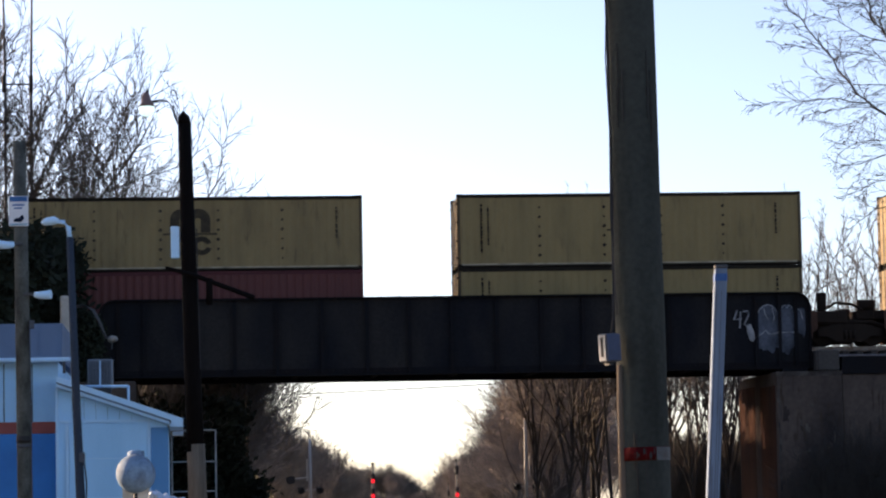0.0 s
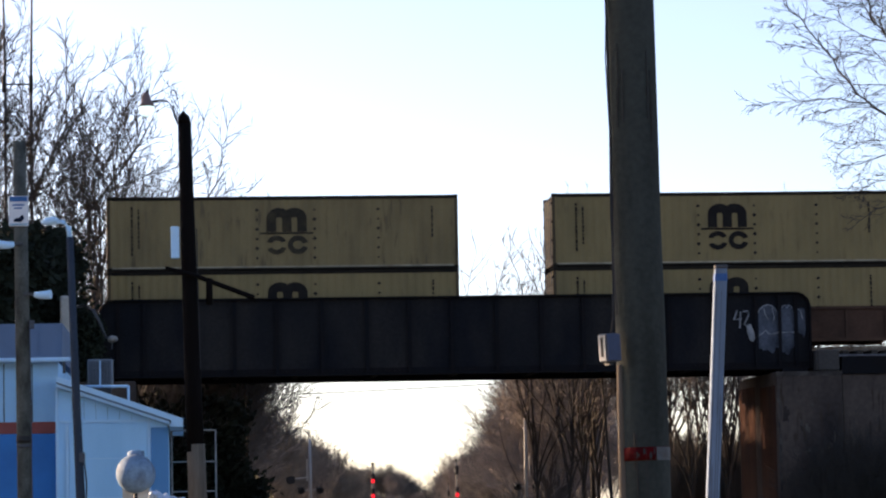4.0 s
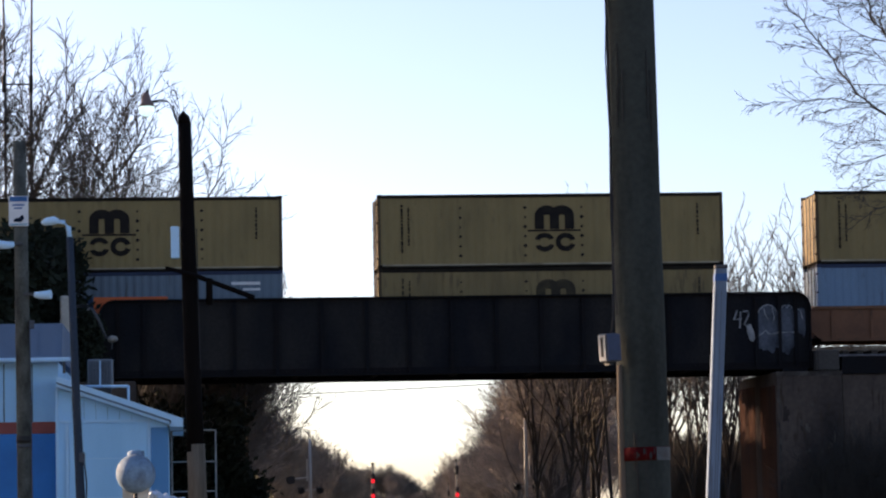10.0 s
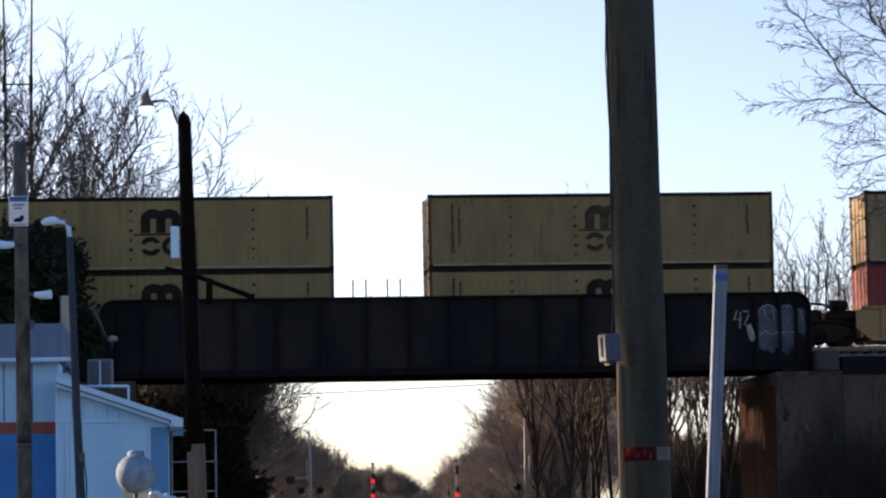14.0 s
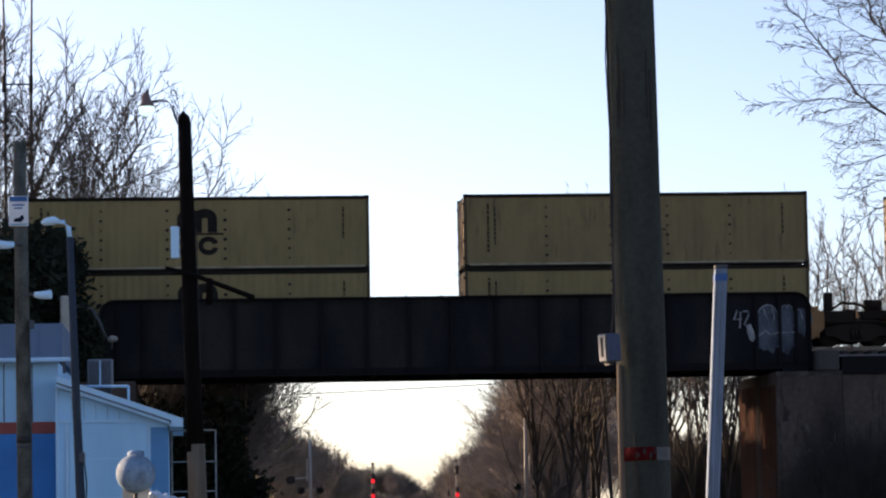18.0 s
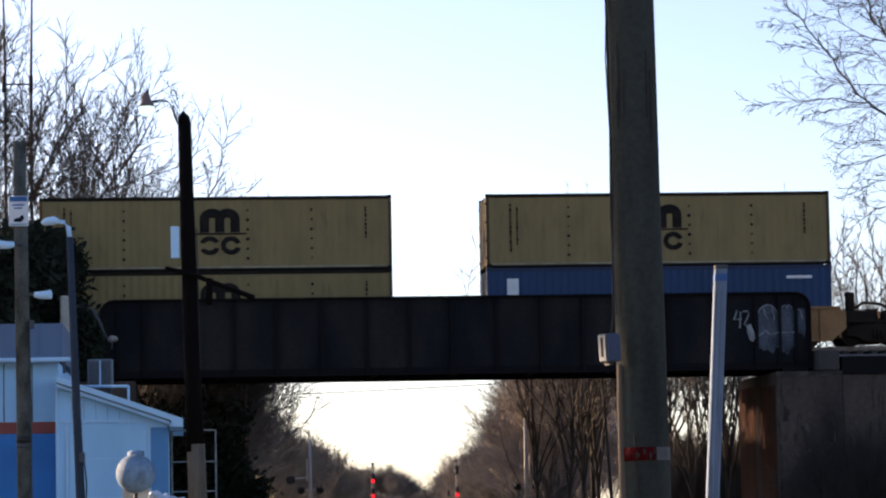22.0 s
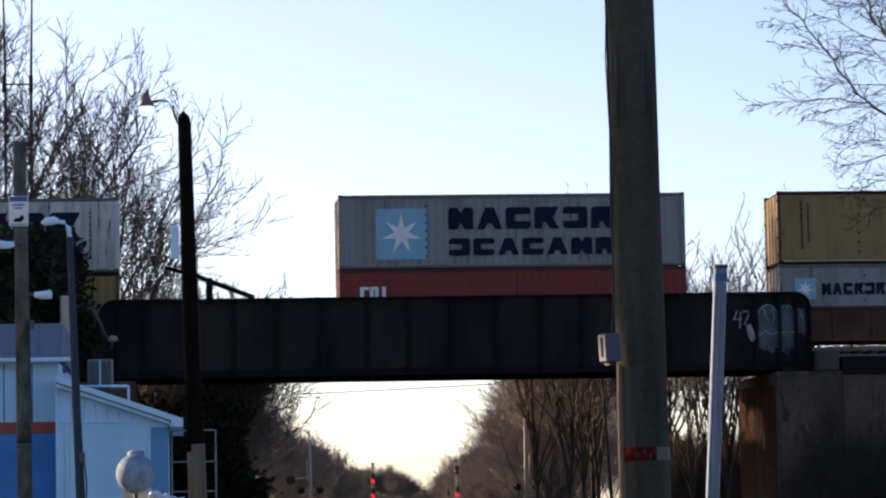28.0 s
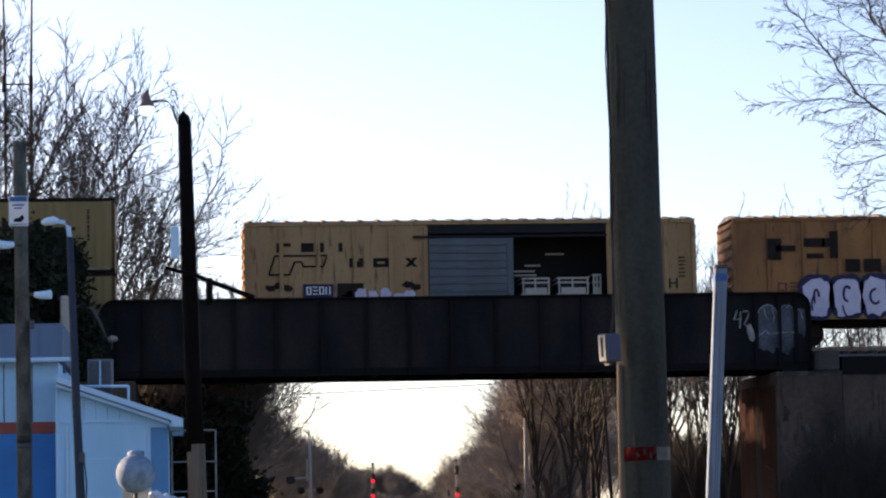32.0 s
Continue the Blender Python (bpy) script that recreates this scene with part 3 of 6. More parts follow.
MK0, MK1 = FY - 0.008, FY + 0.03


def word(x, z, w, h, kinds, s, gap=0.22):
    n, out = len(kinds), []
    lw = w / (n + (n - 1) * gap)
    for k, kind in enumerate(kinds):
        out.append(B())
        bars(out[-1], x + k * lw * (1 + gap), z, lw, h, kind, MK0, MK1, s)
    return out


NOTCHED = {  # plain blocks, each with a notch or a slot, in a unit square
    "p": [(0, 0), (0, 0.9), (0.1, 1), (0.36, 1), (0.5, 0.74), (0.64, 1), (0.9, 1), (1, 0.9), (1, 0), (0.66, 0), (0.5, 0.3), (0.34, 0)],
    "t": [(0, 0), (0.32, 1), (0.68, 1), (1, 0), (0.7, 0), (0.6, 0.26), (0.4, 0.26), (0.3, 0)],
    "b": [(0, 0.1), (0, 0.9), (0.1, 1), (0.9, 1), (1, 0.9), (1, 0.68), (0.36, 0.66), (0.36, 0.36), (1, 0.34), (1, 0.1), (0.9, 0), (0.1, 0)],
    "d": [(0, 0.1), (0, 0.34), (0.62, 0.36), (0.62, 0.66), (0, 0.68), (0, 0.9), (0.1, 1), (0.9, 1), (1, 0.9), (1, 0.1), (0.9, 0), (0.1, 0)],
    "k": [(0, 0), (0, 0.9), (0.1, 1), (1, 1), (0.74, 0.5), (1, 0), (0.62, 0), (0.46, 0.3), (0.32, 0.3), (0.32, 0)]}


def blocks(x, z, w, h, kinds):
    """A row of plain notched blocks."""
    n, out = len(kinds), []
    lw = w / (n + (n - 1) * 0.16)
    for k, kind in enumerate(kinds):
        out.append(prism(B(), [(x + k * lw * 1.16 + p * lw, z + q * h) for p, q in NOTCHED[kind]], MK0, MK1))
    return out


def word_shape(x, z, w, h, kind):
    b = B()
    bars(b, x, z, w, h, kind, -1.475, -1.44, 0.11)
    return b


CODE_SEED = random.Random(11)


def upright_code(x, z0, z1, w):
    b = B()
    z = z0
    while z < z1:
        h = CODE_SEED.uniform(0.05, 0.16)
        box(b, x, x + w, MK0, MK1, z, min(z + h, z1))
        z += h + CODE_SEED.uniform(0.02, 0.06)
    return b


def container(scheme):
    """A forty-foot box; its base is at z 0, its long side along x, its doors at the left end."""
    paint, rail, depth, label = {
        "mustard": (M_YEL, M_RAIL_D, 0.012, "mustard-yellow steel shipping container with a dark logo"),
        "dull": (M_YEL_D, M_RAIL_D, 0.014, "dull mustard shipping container, stained, with a dark logo"),
        "greyed": (M_YEL_G, M_RAIL_D, 0.016, "weathered grey-mustard shipping container with a faded logo"),
        "red": (M_REDC, M_RED_D, 0.012, "dark red steel shipping container with white mark"),
        "maroon": (M_BRN, M_RED_D, 0.03, "plain maroon steel shipping container"),
        "white": (M_WHT, M_GRY_D, 0.012, "scuffed white shipping container with navy lettering and pale blue star panel"),
        "whiteline": (M_WHT, M_GRY_D, 0.012, "scuffed white shipping container with one line of navy lettering"),
        "grey": (M_GRY, M_GRY_D, 0.034, "ribbed pale grey shipping container with navy lettering and blue star panel"),
        "greyline": (M_GRY, M_GRY_D, 0.014, "pale grey shipping container with small navy lettering"),
        "slate": (M_BLG, M_BLU_D, 0.02, "slate-blue shipping container with an orange block mark"),
        "slatemark": (M_BLS, M_BLU_D, 0.02, "grey-blue shipping container with an orange block mark"),
        "blue": (M_BLU, M_BLU_D, 0.02, "deep blue shipping container with small white mark"),
        "script": (M_BLU, M_BLU_D, 0.02, "deep blue shipping container with flowing white script"),
    }[scheme]
    c = thing("shipping_container", pose(0, 0, 0), label, "shipping container", "double-stacked containers")
    edge = M_EDGE if scheme in ("mustard", "dull", "greyed") else paint
    h = CL / 2
    post, castw = 0.11, 0.17
    for sgn in (-1, 1):
        part("side_panel", corrugated(-h + post, h - post, 0.14, CH - 0.09, sgn * (CW / 2 - 0.012), depth, sgn), paint, c)
        # top rail is dark to carry the shade at the seam
        part("top_rail", bx(-h + castw, h - castw, min(sgn * (CW / 2 - 0.06), sgn * CW / 2), max(sgn * (CW / 2 - 0.06), sgn * CW / 2), CH - 0.135, CH - 0.012), rail, c)
        # on mustard boxes this rail is painted pale as a lit edge
        part("bottom_rail", bx(-h + castw, h - castw, min(sgn * (CW / 2 - 0.06), sgn * CW / 2), max(sgn * (CW / 2 - 0.06), sgn * CW / 2), 0.09, 0.15), M_SILLP if edge is M_EDGE else paint, c)
        # dark strip drawn in for the shaded gap between stacked boxes
        part("bottom_flange", bx(-h + castw, h - castw, min(sgn * (CW / 2 - 0.06), sgn * (CW / 2 - 0.004)), max(sgn * (CW / 2 - 0.06), sgn * (CW / 2 - 0.004)), 0.02, 0.089), rail, c)
        for e in (-1, 1):
            part("corner_post", bx(min(e * h, e * (h - post)), max(e * h, e * (h - post)), min(sgn * (CW / 2 - 0.12), sgn * CW / 2), max(sgn * (CW / 2 - 0.12), sgn * CW / 2), 0.12, CH - 0.12), edge, c)
    cast = mesh_of("corner_casting", bx(-0.089, 0.089, -0.081, 0.081, -0.06, 0.06, bevel=0.012), rail)
    for e in (-1, 1):
        for sgn in (-1, 1):
            for z in (0.06, CH - 0.06):
                part("corner_casting", cast, None, c).location = (e * (h - 0.086), sgn * (CW / 2 - 0.078), z)
    part("roof", bx(-h + 0.12, h - 0.12, -CW / 2 + 0.06, CW / 2 - 0.06, CH - 0.05, CH - 0.02), rail, c)
    part("floor", bx(-h + 0.12, h - 0.12, -CW / 2 + 0.06, CW / 2 - 0.06, 0.05, 0.14), rail, c)
    # front wall at the right end
    o = [(-CW / 2 + 0.12, h - 0.075)]
    for k in range(7):
        y = -CW / 2 + 0.27 + k * 0.315
        o += [(y - 0.11, h - 0.03), (y - 0.08, h - 0.005), (y + 0.08, h - 0.005), (y + 0.11, h - 0.03)]
    fw = B()
    lo, hi = [[fw.verts.new((x, y, z)) for y, x in o + [(CW / 2 - 0.12, h - 0.075)]] for z in (0.12, CH - 0.12)]
    for k in range(len(lo)):
        fw.faces.new((lo[k - 1], lo[k], hi[k], hi[k - 1]))
    fw.faces.new(lo[::-1])
    fw.faces.new(hi)
    part("front_wall", fw, paint, c)
    # doors with lock rods at the left end
    for sgn in (-1, 1):
        ya, yb = sorted((sgn * 0.01, sgn * (CW / 2 - 0.12)))
        o = [(0.12, -h + 0.08), (0.12, -h + 0.03)]
        for z in (0.45, 0.98, 1.52, 2.05):
            o += [(z - 0.03, -h + 0.03), (z, -h + 0.012), (z + 0.34, -h + 0.012), (z + 0.37, -h + 0.03)]
        o += [(CH - 0.12, -h + 0.03), (CH - 0.12, -h + 0.08)]
        db = B()
        lo, hi = [[db.verts.new((x, y, z)) for z, x in o] for y in (ya, yb)]
        for k in range(len(lo)):
            db.faces.new((lo[k - 1], lo[k], hi[k], hi[k - 1]))
        db.faces.new(lo[::-1])
        db.faces.new(hi)
        d = part("door", db, paint, c)
        for f in (0.25, 0.75):
            y = ya + (yb - ya) * f
            part("lock_rod", tube(B(), [(-h - 0.012, y, 0.1), (-h - 0.012, y, CH - 0.1)], 0.018, 6), M_GALV, d)
        for z in (0.35, 0.95, 1.6, 2.25):
            y = sgn * (CW / 2 - 0.09)
            part("hinge", bx(-h - 0.02, -h + 0.029, y - 0.1, y + 0.06, z - 0.04, z + 0.04), rail, d)
    # markings on the near side
    def mark(name, b, material):
        if isinstance(b, list):
            for q in b:
                mark(name, q, material)
            return
        o = part(name, b, material, c)
        if name in ("vent_line", "serial_code"):
            tagged(o, kind="stuff")
    if scheme in ("mustard", "dull", "greyed"):
        dark = {"mustard": M_LOGO, "dull": M_LOGO_D, "greyed": M_LOGO_F}[scheme]
        # upright columns of small dark dots
        for k, x in enumerate((2.9, 5.18, 7.18, 9.4)):
            b = B()
            for j in range(6):
                z = 0.42 + j * 0.335
                q = (0.074 if k in (1, 2) else 0.064) * (1.15, 0.8, 1.0, 0.65, 1.1, 0.9)[(j * 5 + k) % 6]
                prism(b, [(-h + x - q, z), (-h + x, z - q * 0.8), (-h + x + q, z + 0.01), (-h + x, z + q * 0.9)], MK0, MK1)
            mark("vent_line", b, dark)
        mark("serial_code", upright_code(-h + 0.82, 0.55, 2.25, 0.07), dark)
        mark("serial_code", upright_code(-h + 1.06, 0.8, 2.15, 0.06), dark)
        mark("serial_code", upright_code(-h + 11.25, 1.1, 2.2, 0.07), dark)
        b = B()
        lx = -h + 5.52
        for k in range(2):  # two arches
            arc(b, lx + 0.43 + k * 0.53, 1.8, 0.43, 0.37, 0, math.pi, 0.33, MK0 + 0.001 * k, MK1)
        for k in range(3):
            box(b, lx + k * 0.53, lx + 0.33 + k * 0.53, MK0 + 0.002, MK1, 1.335, 1.81)
        mark("logo_crest", b, dark)
        mark("logo_bar", bx(lx - 0.24, lx + 1.62, MK0, MK1, 1.255, 1.315), dark)
        b = B()  # a split ring and a whole ring under the bar
        arc(b, lx + 0.34, 0.925, 0.34, 0.28, 0.3, 2.95, 0.17, MK0, MK1)
        arc(b, lx + 0.34, 0.825, 0.34, 0.28, 3.45, 6.1, 0.17, MK0, MK1)
        mark("logo_split_ring", b, dark)
        b = B()
        arc(b, lx + 1.08, 0.875, 0.36, 0.33, 0.3, 5.98, 0.18, MK0, MK1)
        mark("logo_ring", b, dark)
    elif scheme == "red":
        mark("logo_mark", word(-h + 0.72, 1.42, 0.98, 0.55, ("ltb", "lrt", "c"), 0.13, 0.1), M_LETW)
        mark("serial_code", upright_code(-h + 11.05, 0.5, 1.1, 0.05), M_LETW)
        mark("serial_code", upright_code(-h + 11.35, 0.5, 1.0, 0.05), M_LETW)
        mark("seam", bx(-h + 6.2, -h + 6.23, MK0, MK1, 0.2, 2.35), M_RED_D)
    elif scheme in ("white", "grey", "whiteline", "greyline"):
        small = scheme == "greyline"
        px, pz, ps = (0.55, 1.35, 0.75) if small else (1.3, 0.32, 1.78)
        if scheme == "whiteline":
            px, pz, ps = 0.75, 0.75, 1.5
        o, rc = [], ps * 0.07
        for qx, qz, a0 in ((1, 1, 0), (0, 1, 90), (0, 0, 180), (1, 0, 270)):
            for a in (0, 30, 60, 90):
                o.append((-h + px + (ps - rc if qx else rc) + rc * math.cos(radians(a0 + a)), pz + (ps - rc if qz else rc) + rc * math.sin(radians(a0 + a))))
        mark("star_panel", prism(B(), o, MK0 + 0.004, MK1), M_SKYB)
        b = B()
        o = []
        for k in range(14):
            r = ps * (0.40 if k % 2 == 0 else 0.14)
            a = math.pi / 2 + k * math.pi / 7
            o.append((-h + px + ps / 2 + r * math.cos(a), pz + ps / 2 + r * math.sin(a)))
        mark("star", prism(b, o, MK0, MK1), M_LETW)
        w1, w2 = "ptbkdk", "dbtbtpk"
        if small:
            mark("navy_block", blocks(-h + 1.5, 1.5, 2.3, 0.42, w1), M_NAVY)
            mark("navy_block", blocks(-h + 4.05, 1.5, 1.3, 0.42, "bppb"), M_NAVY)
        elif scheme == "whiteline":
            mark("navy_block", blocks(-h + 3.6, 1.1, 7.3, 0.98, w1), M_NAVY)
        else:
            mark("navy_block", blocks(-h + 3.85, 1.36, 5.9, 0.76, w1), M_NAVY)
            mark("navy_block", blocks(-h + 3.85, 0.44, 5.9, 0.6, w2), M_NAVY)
        mark("serial_code", upright_code(-h + 11.2, 0.5, 2.2, 0.06), M_NAVY)
        b = B()
        for j in range(7):
            box(b, -h + 3.05 - 0.03, -h + 3.05 + 0.03, MK0, MK1, 0.4 + j * 0.29, 0.47 + j * 0.29)
        mark("vent_line", b, M_NAVY)
    elif scheme in ("slate", "slatemark"):
        mark("mark_block", bx(-h + 5.66, -h + 8.2, MK0, MK1, 0.95, 1.72), M_LETO)
        mark("mark_block", bx(-h + 4.9, -h + 5.62, MK0, MK1, 0.95, 1.72), M_BLU)
        b = B()
        arc(b, -h + 5.3, 1.33, 0.2, 0.26, 0, 6.28, 0.07, MK0 - 0.004, MK1)
        mark("mark_ring", b, M_LETW)
        mark("serial_code", bx(-h + 10.4, -h + 11.4, MK0, MK1, 2.1, 2.2), M_LETW)
        mark("serial_code", bx(-h + 10.8, -h + 11.4, MK0, MK1, 1.9, 1.98), M_LETW)
    elif scheme == "blue":
        mark("small_mark", bx(-h + 0.7, -h + 1.1, MK0, MK1, 1.6, 2.2), M_LETW)
        mark("serial_code", bx(-h + 10.6, -h + 11.5, MK0, MK1, 2.1, 2.2), M_LETW)
    elif scheme == "script":
        b = B()
        arc(b, -h + 2.1, 1.55, 0.8, 0.75, 0.2, 6.0, 0.05, MK0, MK1)
        bars(b, -h + 1.6, 1.35, 0.45, 0.6, "ltr", MK0, MK1, 0.12)
        bars(b, -h + 2.2, 1.35, 0.45, 0.6, "ltm", MK0, MK1, 0.12)
        tagged(part("round_mark", b, M_LETW, c), kind="stuff")
        for k, (x, z, rx, rz, a0, a1) in enumerate(((4.5, 1.86, 0.6, 0.42, 0.5, 4.3), (4.35, 1.22, 0.55, 0.34, -2.4, 1.5), (5.2, 1.35, 0.25, 0.28, 0.3, 5.6), (6.1, 1.75, 0.14, 0.55, 0.0, 6.2),
                                                   (6.9, 1.35, 0.25, 0.28, 0.3, 6.1), (7.7, 1.35, 0.22, 0.28, -0.2, 3.4), (8.5, 1.45, 0.2, 0.38, 1.4, 5.2), (9.3, 1.35, 0.25, 0.28, 0.3, 6.0))):
            b = B()
            arc(b, -h + x, z, rx, rz, a0, a1, 0.09, MK0, MK1)
            mark("script_stroke", b, M_LETW)
        mark("serial_code", bx(-h + 10.8, -h + 11.5, MK0, MK1, 2.1, 2.2), M_LETW)
        mark("serial_code", bx(-h + 11.0, -h + 11.5, MK0, MK1, 1.85, 1.93), M_LETW)
    return c


def well_car(k, first, last):
    """One unit of an articulated well car; its shared truck stands at the right end. z 0 is the top of the rail."""
    paint = M_SILLS[k]
    label = ("rust-brown", "tan-orange", "ochre-yellow", "rust-red")[k] + " steel well car unit carrying two stacked containers"
    c = thing("well_car", pose(0, 0, 0), label, "rail car", "articulated well cars")
    L = 6.55
    for sgn in (-1, 1):
        b = B()
        prism(b, [(-L, 0.62), (-L + 0.5, 0.2), (L - 0.5, 0.2), (L, 0.62), (L, 1.2), (L - 0.35, 1.34), (-L + 0.35, 1.34), (-L, 1.2)], sgn * 1.3, sgn * 1.38)
        s = part("side_sill", b, paint, c)
        ya, yb = sorted((sgn * 1.24, sgn * 1.46))
        part("top_chord", bx(-L + 0.2, L - 0.2, ya, yb, 1.3, 1.4), paint, s)
        part("bottom_chord", bx(-L + 0.5, L - 0.5, ya, yb, 0.17, 0.27), paint, s)
        for q in range(9):
            x = -L + 0.9 + q * (2 * L - 1.8) / 8
            ya, yb = sorted((sgn * 1.38, sgn * 1.44))
            part("sill_post", bx(x - 0.04, x + 0.04, ya, yb, 0.27, 1.3), paint, s)
    for q in range(5):
        x = -5.6 + q * 2.8
        part("cross_bearer", bx(x - 0.15, x + 0.15, -1.3, 1.3, 0.18, 0.3), paint, c)
    for e in (-1, 1):
        b = B()
        box(b, min(e * 6.3, e * 7.4), max(e * 6.3, e * 7.4), -0.75, 0.75, 0.98, 1.28)
        part("end_platform", b, M_TRUCK, c)
        part("bulkhead", bx(min(e * 6.3, e * 6.38), max(e * 6.3, e * 6.38), -1.3, 1.3, 0.3, 1.3), paint, c)
    part("articulation", tube(B(), [(7.75, 0, 0.8), (7.75, 0, 1.36)], 0.26, 12), M_TRUCK, c)
    part("air_hose", tube(B(), [(6.9, -0.8, 1.3), (7.3, -0.85, 1.55), (7.9, -0.8, 1.5), (8.3, -0.8, 1.3)], 0.05, 6), M_TRUCK, c)
    part("brake_reservoir", tube(B(), [(-7.3, -0.5, 1.48), (-6.7, -0.5, 1.48)], 0.2, 10), M_TRUCK, c)
    part("brake_valve", bx(6.75, 7.05, -0.6, -0.3, 1.28, 1.95, bevel=0.04), M_TRUCK, c)
    for x in (-6.9, 7.35):
        part("stanchion", tube(B(), [(x, -1.1, 1.0), (x, -1.1, 2.0)], 0.022, 6), M_TRUCK, c)
    truck(c, 7.75)
    if first:
        truck(c, -7.75)
        part("draft_sill", bx(-9.1, -7.3, -0.3, 0.3, 0.72, 1.05), M_TRUCK, c)
        part("end_deck", bx(-8.9, -7.3, -1.3, 1.3, 1.08, 1.2), M_TRUCK, c)
        part("brake_stand", bx(-8.7, -8.5, -0.9, -0.5, 1.2, 2.0, bevel=0.03), M_TRUCK, c)
        part("brake_wheel", tube(B(), [(-8.75, -0.7, 1.75), (-8.72, -0.7, 1.75)], 0.22, 14), M_TRUCK, c)
        part("coupler", bx(-9.9, -9.05, -0.14, 0.14, 0.72, 0.98, bevel=0.03), M_TRUCK, c)
    if last:
        part("draft_sill", bx(7.3, 9.1, -0.3, 0.3, 0.72, 1.05), M_TRUCK, c)
        part("end_deck", bx(7.3, 8.9, -1.3, 1.3, 1.08, 1.2), M_TRUCK, c)
        part("hand_rail", tube(B(), [(8.85, -1.2, 1.1), (8.85, -1.2, 1.85), (8.85, 0.2, 1.85), (8.85, 0.2, 1.1)], 0.025, 6), M_TRUCK, c)
        part("coupler", bx(9.05, 9.9, -0.14, 0.14, 0.72, 0.98, bevel=0.03), M_TRUCK, c)
    if k == 2:
        for x in (6.75, 7.2, 7.95, 8.4):
            part("stanchion", tube(B(), [(x, -1.15, 1.2), (x, -1.15, 2.55)], 0.026, 6), M_TRUCK, c)
    for sgn in (-1, 1):
        part("side_bearing", bx(6.5, 7.7, sgn * 0.85 - 0.25, sgn * 0.85 + 0.25, 0.8, 1.25, bevel=0.05), M_TRUCK, c)
        part("brake_rigging", tube(B(), [(6.4, sgn * 0.9, 0.75), (7.0, sgn * 1.0, 0.9), (8.6, sgn * 0.95, 0.85), (9.0, sgn * 0.9, 0.7)], 0.07, 6), M_TRUCK, c)
    return c


WHEEL = None


def truck(c, x):
    global WHEEL
    if WHEEL is None:
        b = B()
        for y in (-0.72, 0.72):
            o = math.copysign(1, y)
            tube(b, [(0, y - 0.06, 0), (0, y + 0.06, 0)], 0.42, 24)
            tube(b, [(0, y - o * 0.075, 0), (0, y - o * 0.06, 0)], 0.455, 24)
            for k in range(5):
                a = 2 * math.pi * k / 5
                box(b, 0.22 * math.cos(a) - 0.05, 0.22 * math.cos(a) + 0.05, min(y + o * 0.055, y + o * 0.075), max(y + o * 0.055, y + o * 0.075), 0.22 * math.sin(a) - 0.05, 0.22 * math.sin(a) + 0.05)
        tube(b, [(0, -1.0, 0), (0, 1.0, 0)], 0.08, 10)
        WHEEL = mesh_of("wheelset", b, M_TRUCK)
    for sgn in (-1, 1):
        ya, yb = sgn * 0.96, sgn * 1.08
        b = prism(B(), [(x - 1.12, 0.36), (x - 1.12, 0.62), (x - 0.55, 0.78), (x + 0.55, 0.78), (x + 1.12, 0.62), (x + 1.12, 0.36), (x + 0.8, 0.36),
                        (x + 0.45, 0.16), (x - 0.45, 0.16), (x - 0.8, 0.36)], ya, yb)
        f = part("side_frame", b, M_TRUCK, c)
        for q in (-0.15, 0.0, 0.15):
            part("spring", tube(B(), [(x + q, sgn * 1.1, 0.25), (x + q, sgn * 1.1, 0.56)], 0.06, 8), M_TRUCK, f)
    for q in (-0.89, 0.89):
        w = part("wheelset", WHEEL, None, c)
        w.location = (x + q, 0, 0.455)
    part("bolster", bx(x - 0.2, x + 0.2, -1.1, 1.1, 0.5, 0.8), M_TRUCK, c)


PROTO = {}


def get(kind, make):
    if kind not in PROTO:
        PROTO[kind] = [make(), 0]
    p = PROTO[kind]
    p[1] += 1
    return p[0] if p[1] == 1 else copy_thing(p[0], pose(0, 0, 0))


STACKS = [("dull", "maroon"), ("mustard", "mustard"), ("mustard", "mustard"), ("red", "mustard"), ("red", "mustard"),
          ("dull", "mustard"), ("mustard", "mustard"), ("mustard", "mustard"), ("red", "mustard"), ("mustard", "whiteline"),
          ("dull", "dull"), ("white", "maroon"), ("mustard", "slatemark"), ("mustard", "dull"), ("mustard", "slate"),
          ("dull", "mustard"), ("greyed", "mustard"), ("mustard", "mustard"), ("dull", "mustard"), ("greyed", "red"),
          ("mustard", "mustard"), ("whiteline", "mustard"), ("mustard", "mustard"), ("dull", "mustard"), ("mustard", "mustard"),
          ("dull", "mustard"), ("mustard", "mustard"), ("mustard", "mustard"), ("mustard", "blue"), ("mustard", "script"),
          ("mustard", "mustard"), ("mustard", "grey"), ("mustard", "mustard"), ("dull", "mustard"), ("whiteline", "mustard"),
          ("grey", "red"), ("dull", "greyline"), ("dull", "mustard"), ("red", "mustard"), ("mustard", "mustard")]
SILL = [0, 0, 3, 2, 1, 1, 3, 0]
STACK_Z, SEAM = 7.345, 0.004
CARS = []
for i, (upper, lower) in enumerate(STACKS):
    sill = 0 if i == 9 else SILL[i // 5]
    u = U0 + i * PITCH + (i // 5) * SETGAP
    wc = get(("well", sill, i % 5), lambda: well_car(sill, i % 5 == 0, i % 5 == 4))
    CARS.append(wc)
    MOVERS.append((wc, u, TRACK_Y, RAIL_Z))
    MOVERS.append((get(lower, lambda: container(lower)), u, TRACK_Y, STACK_Z))
    MOVERS.append((get(upper, lambda: container(upper)), u, TRACK_Y, STACK_Z + CH + SEAM))


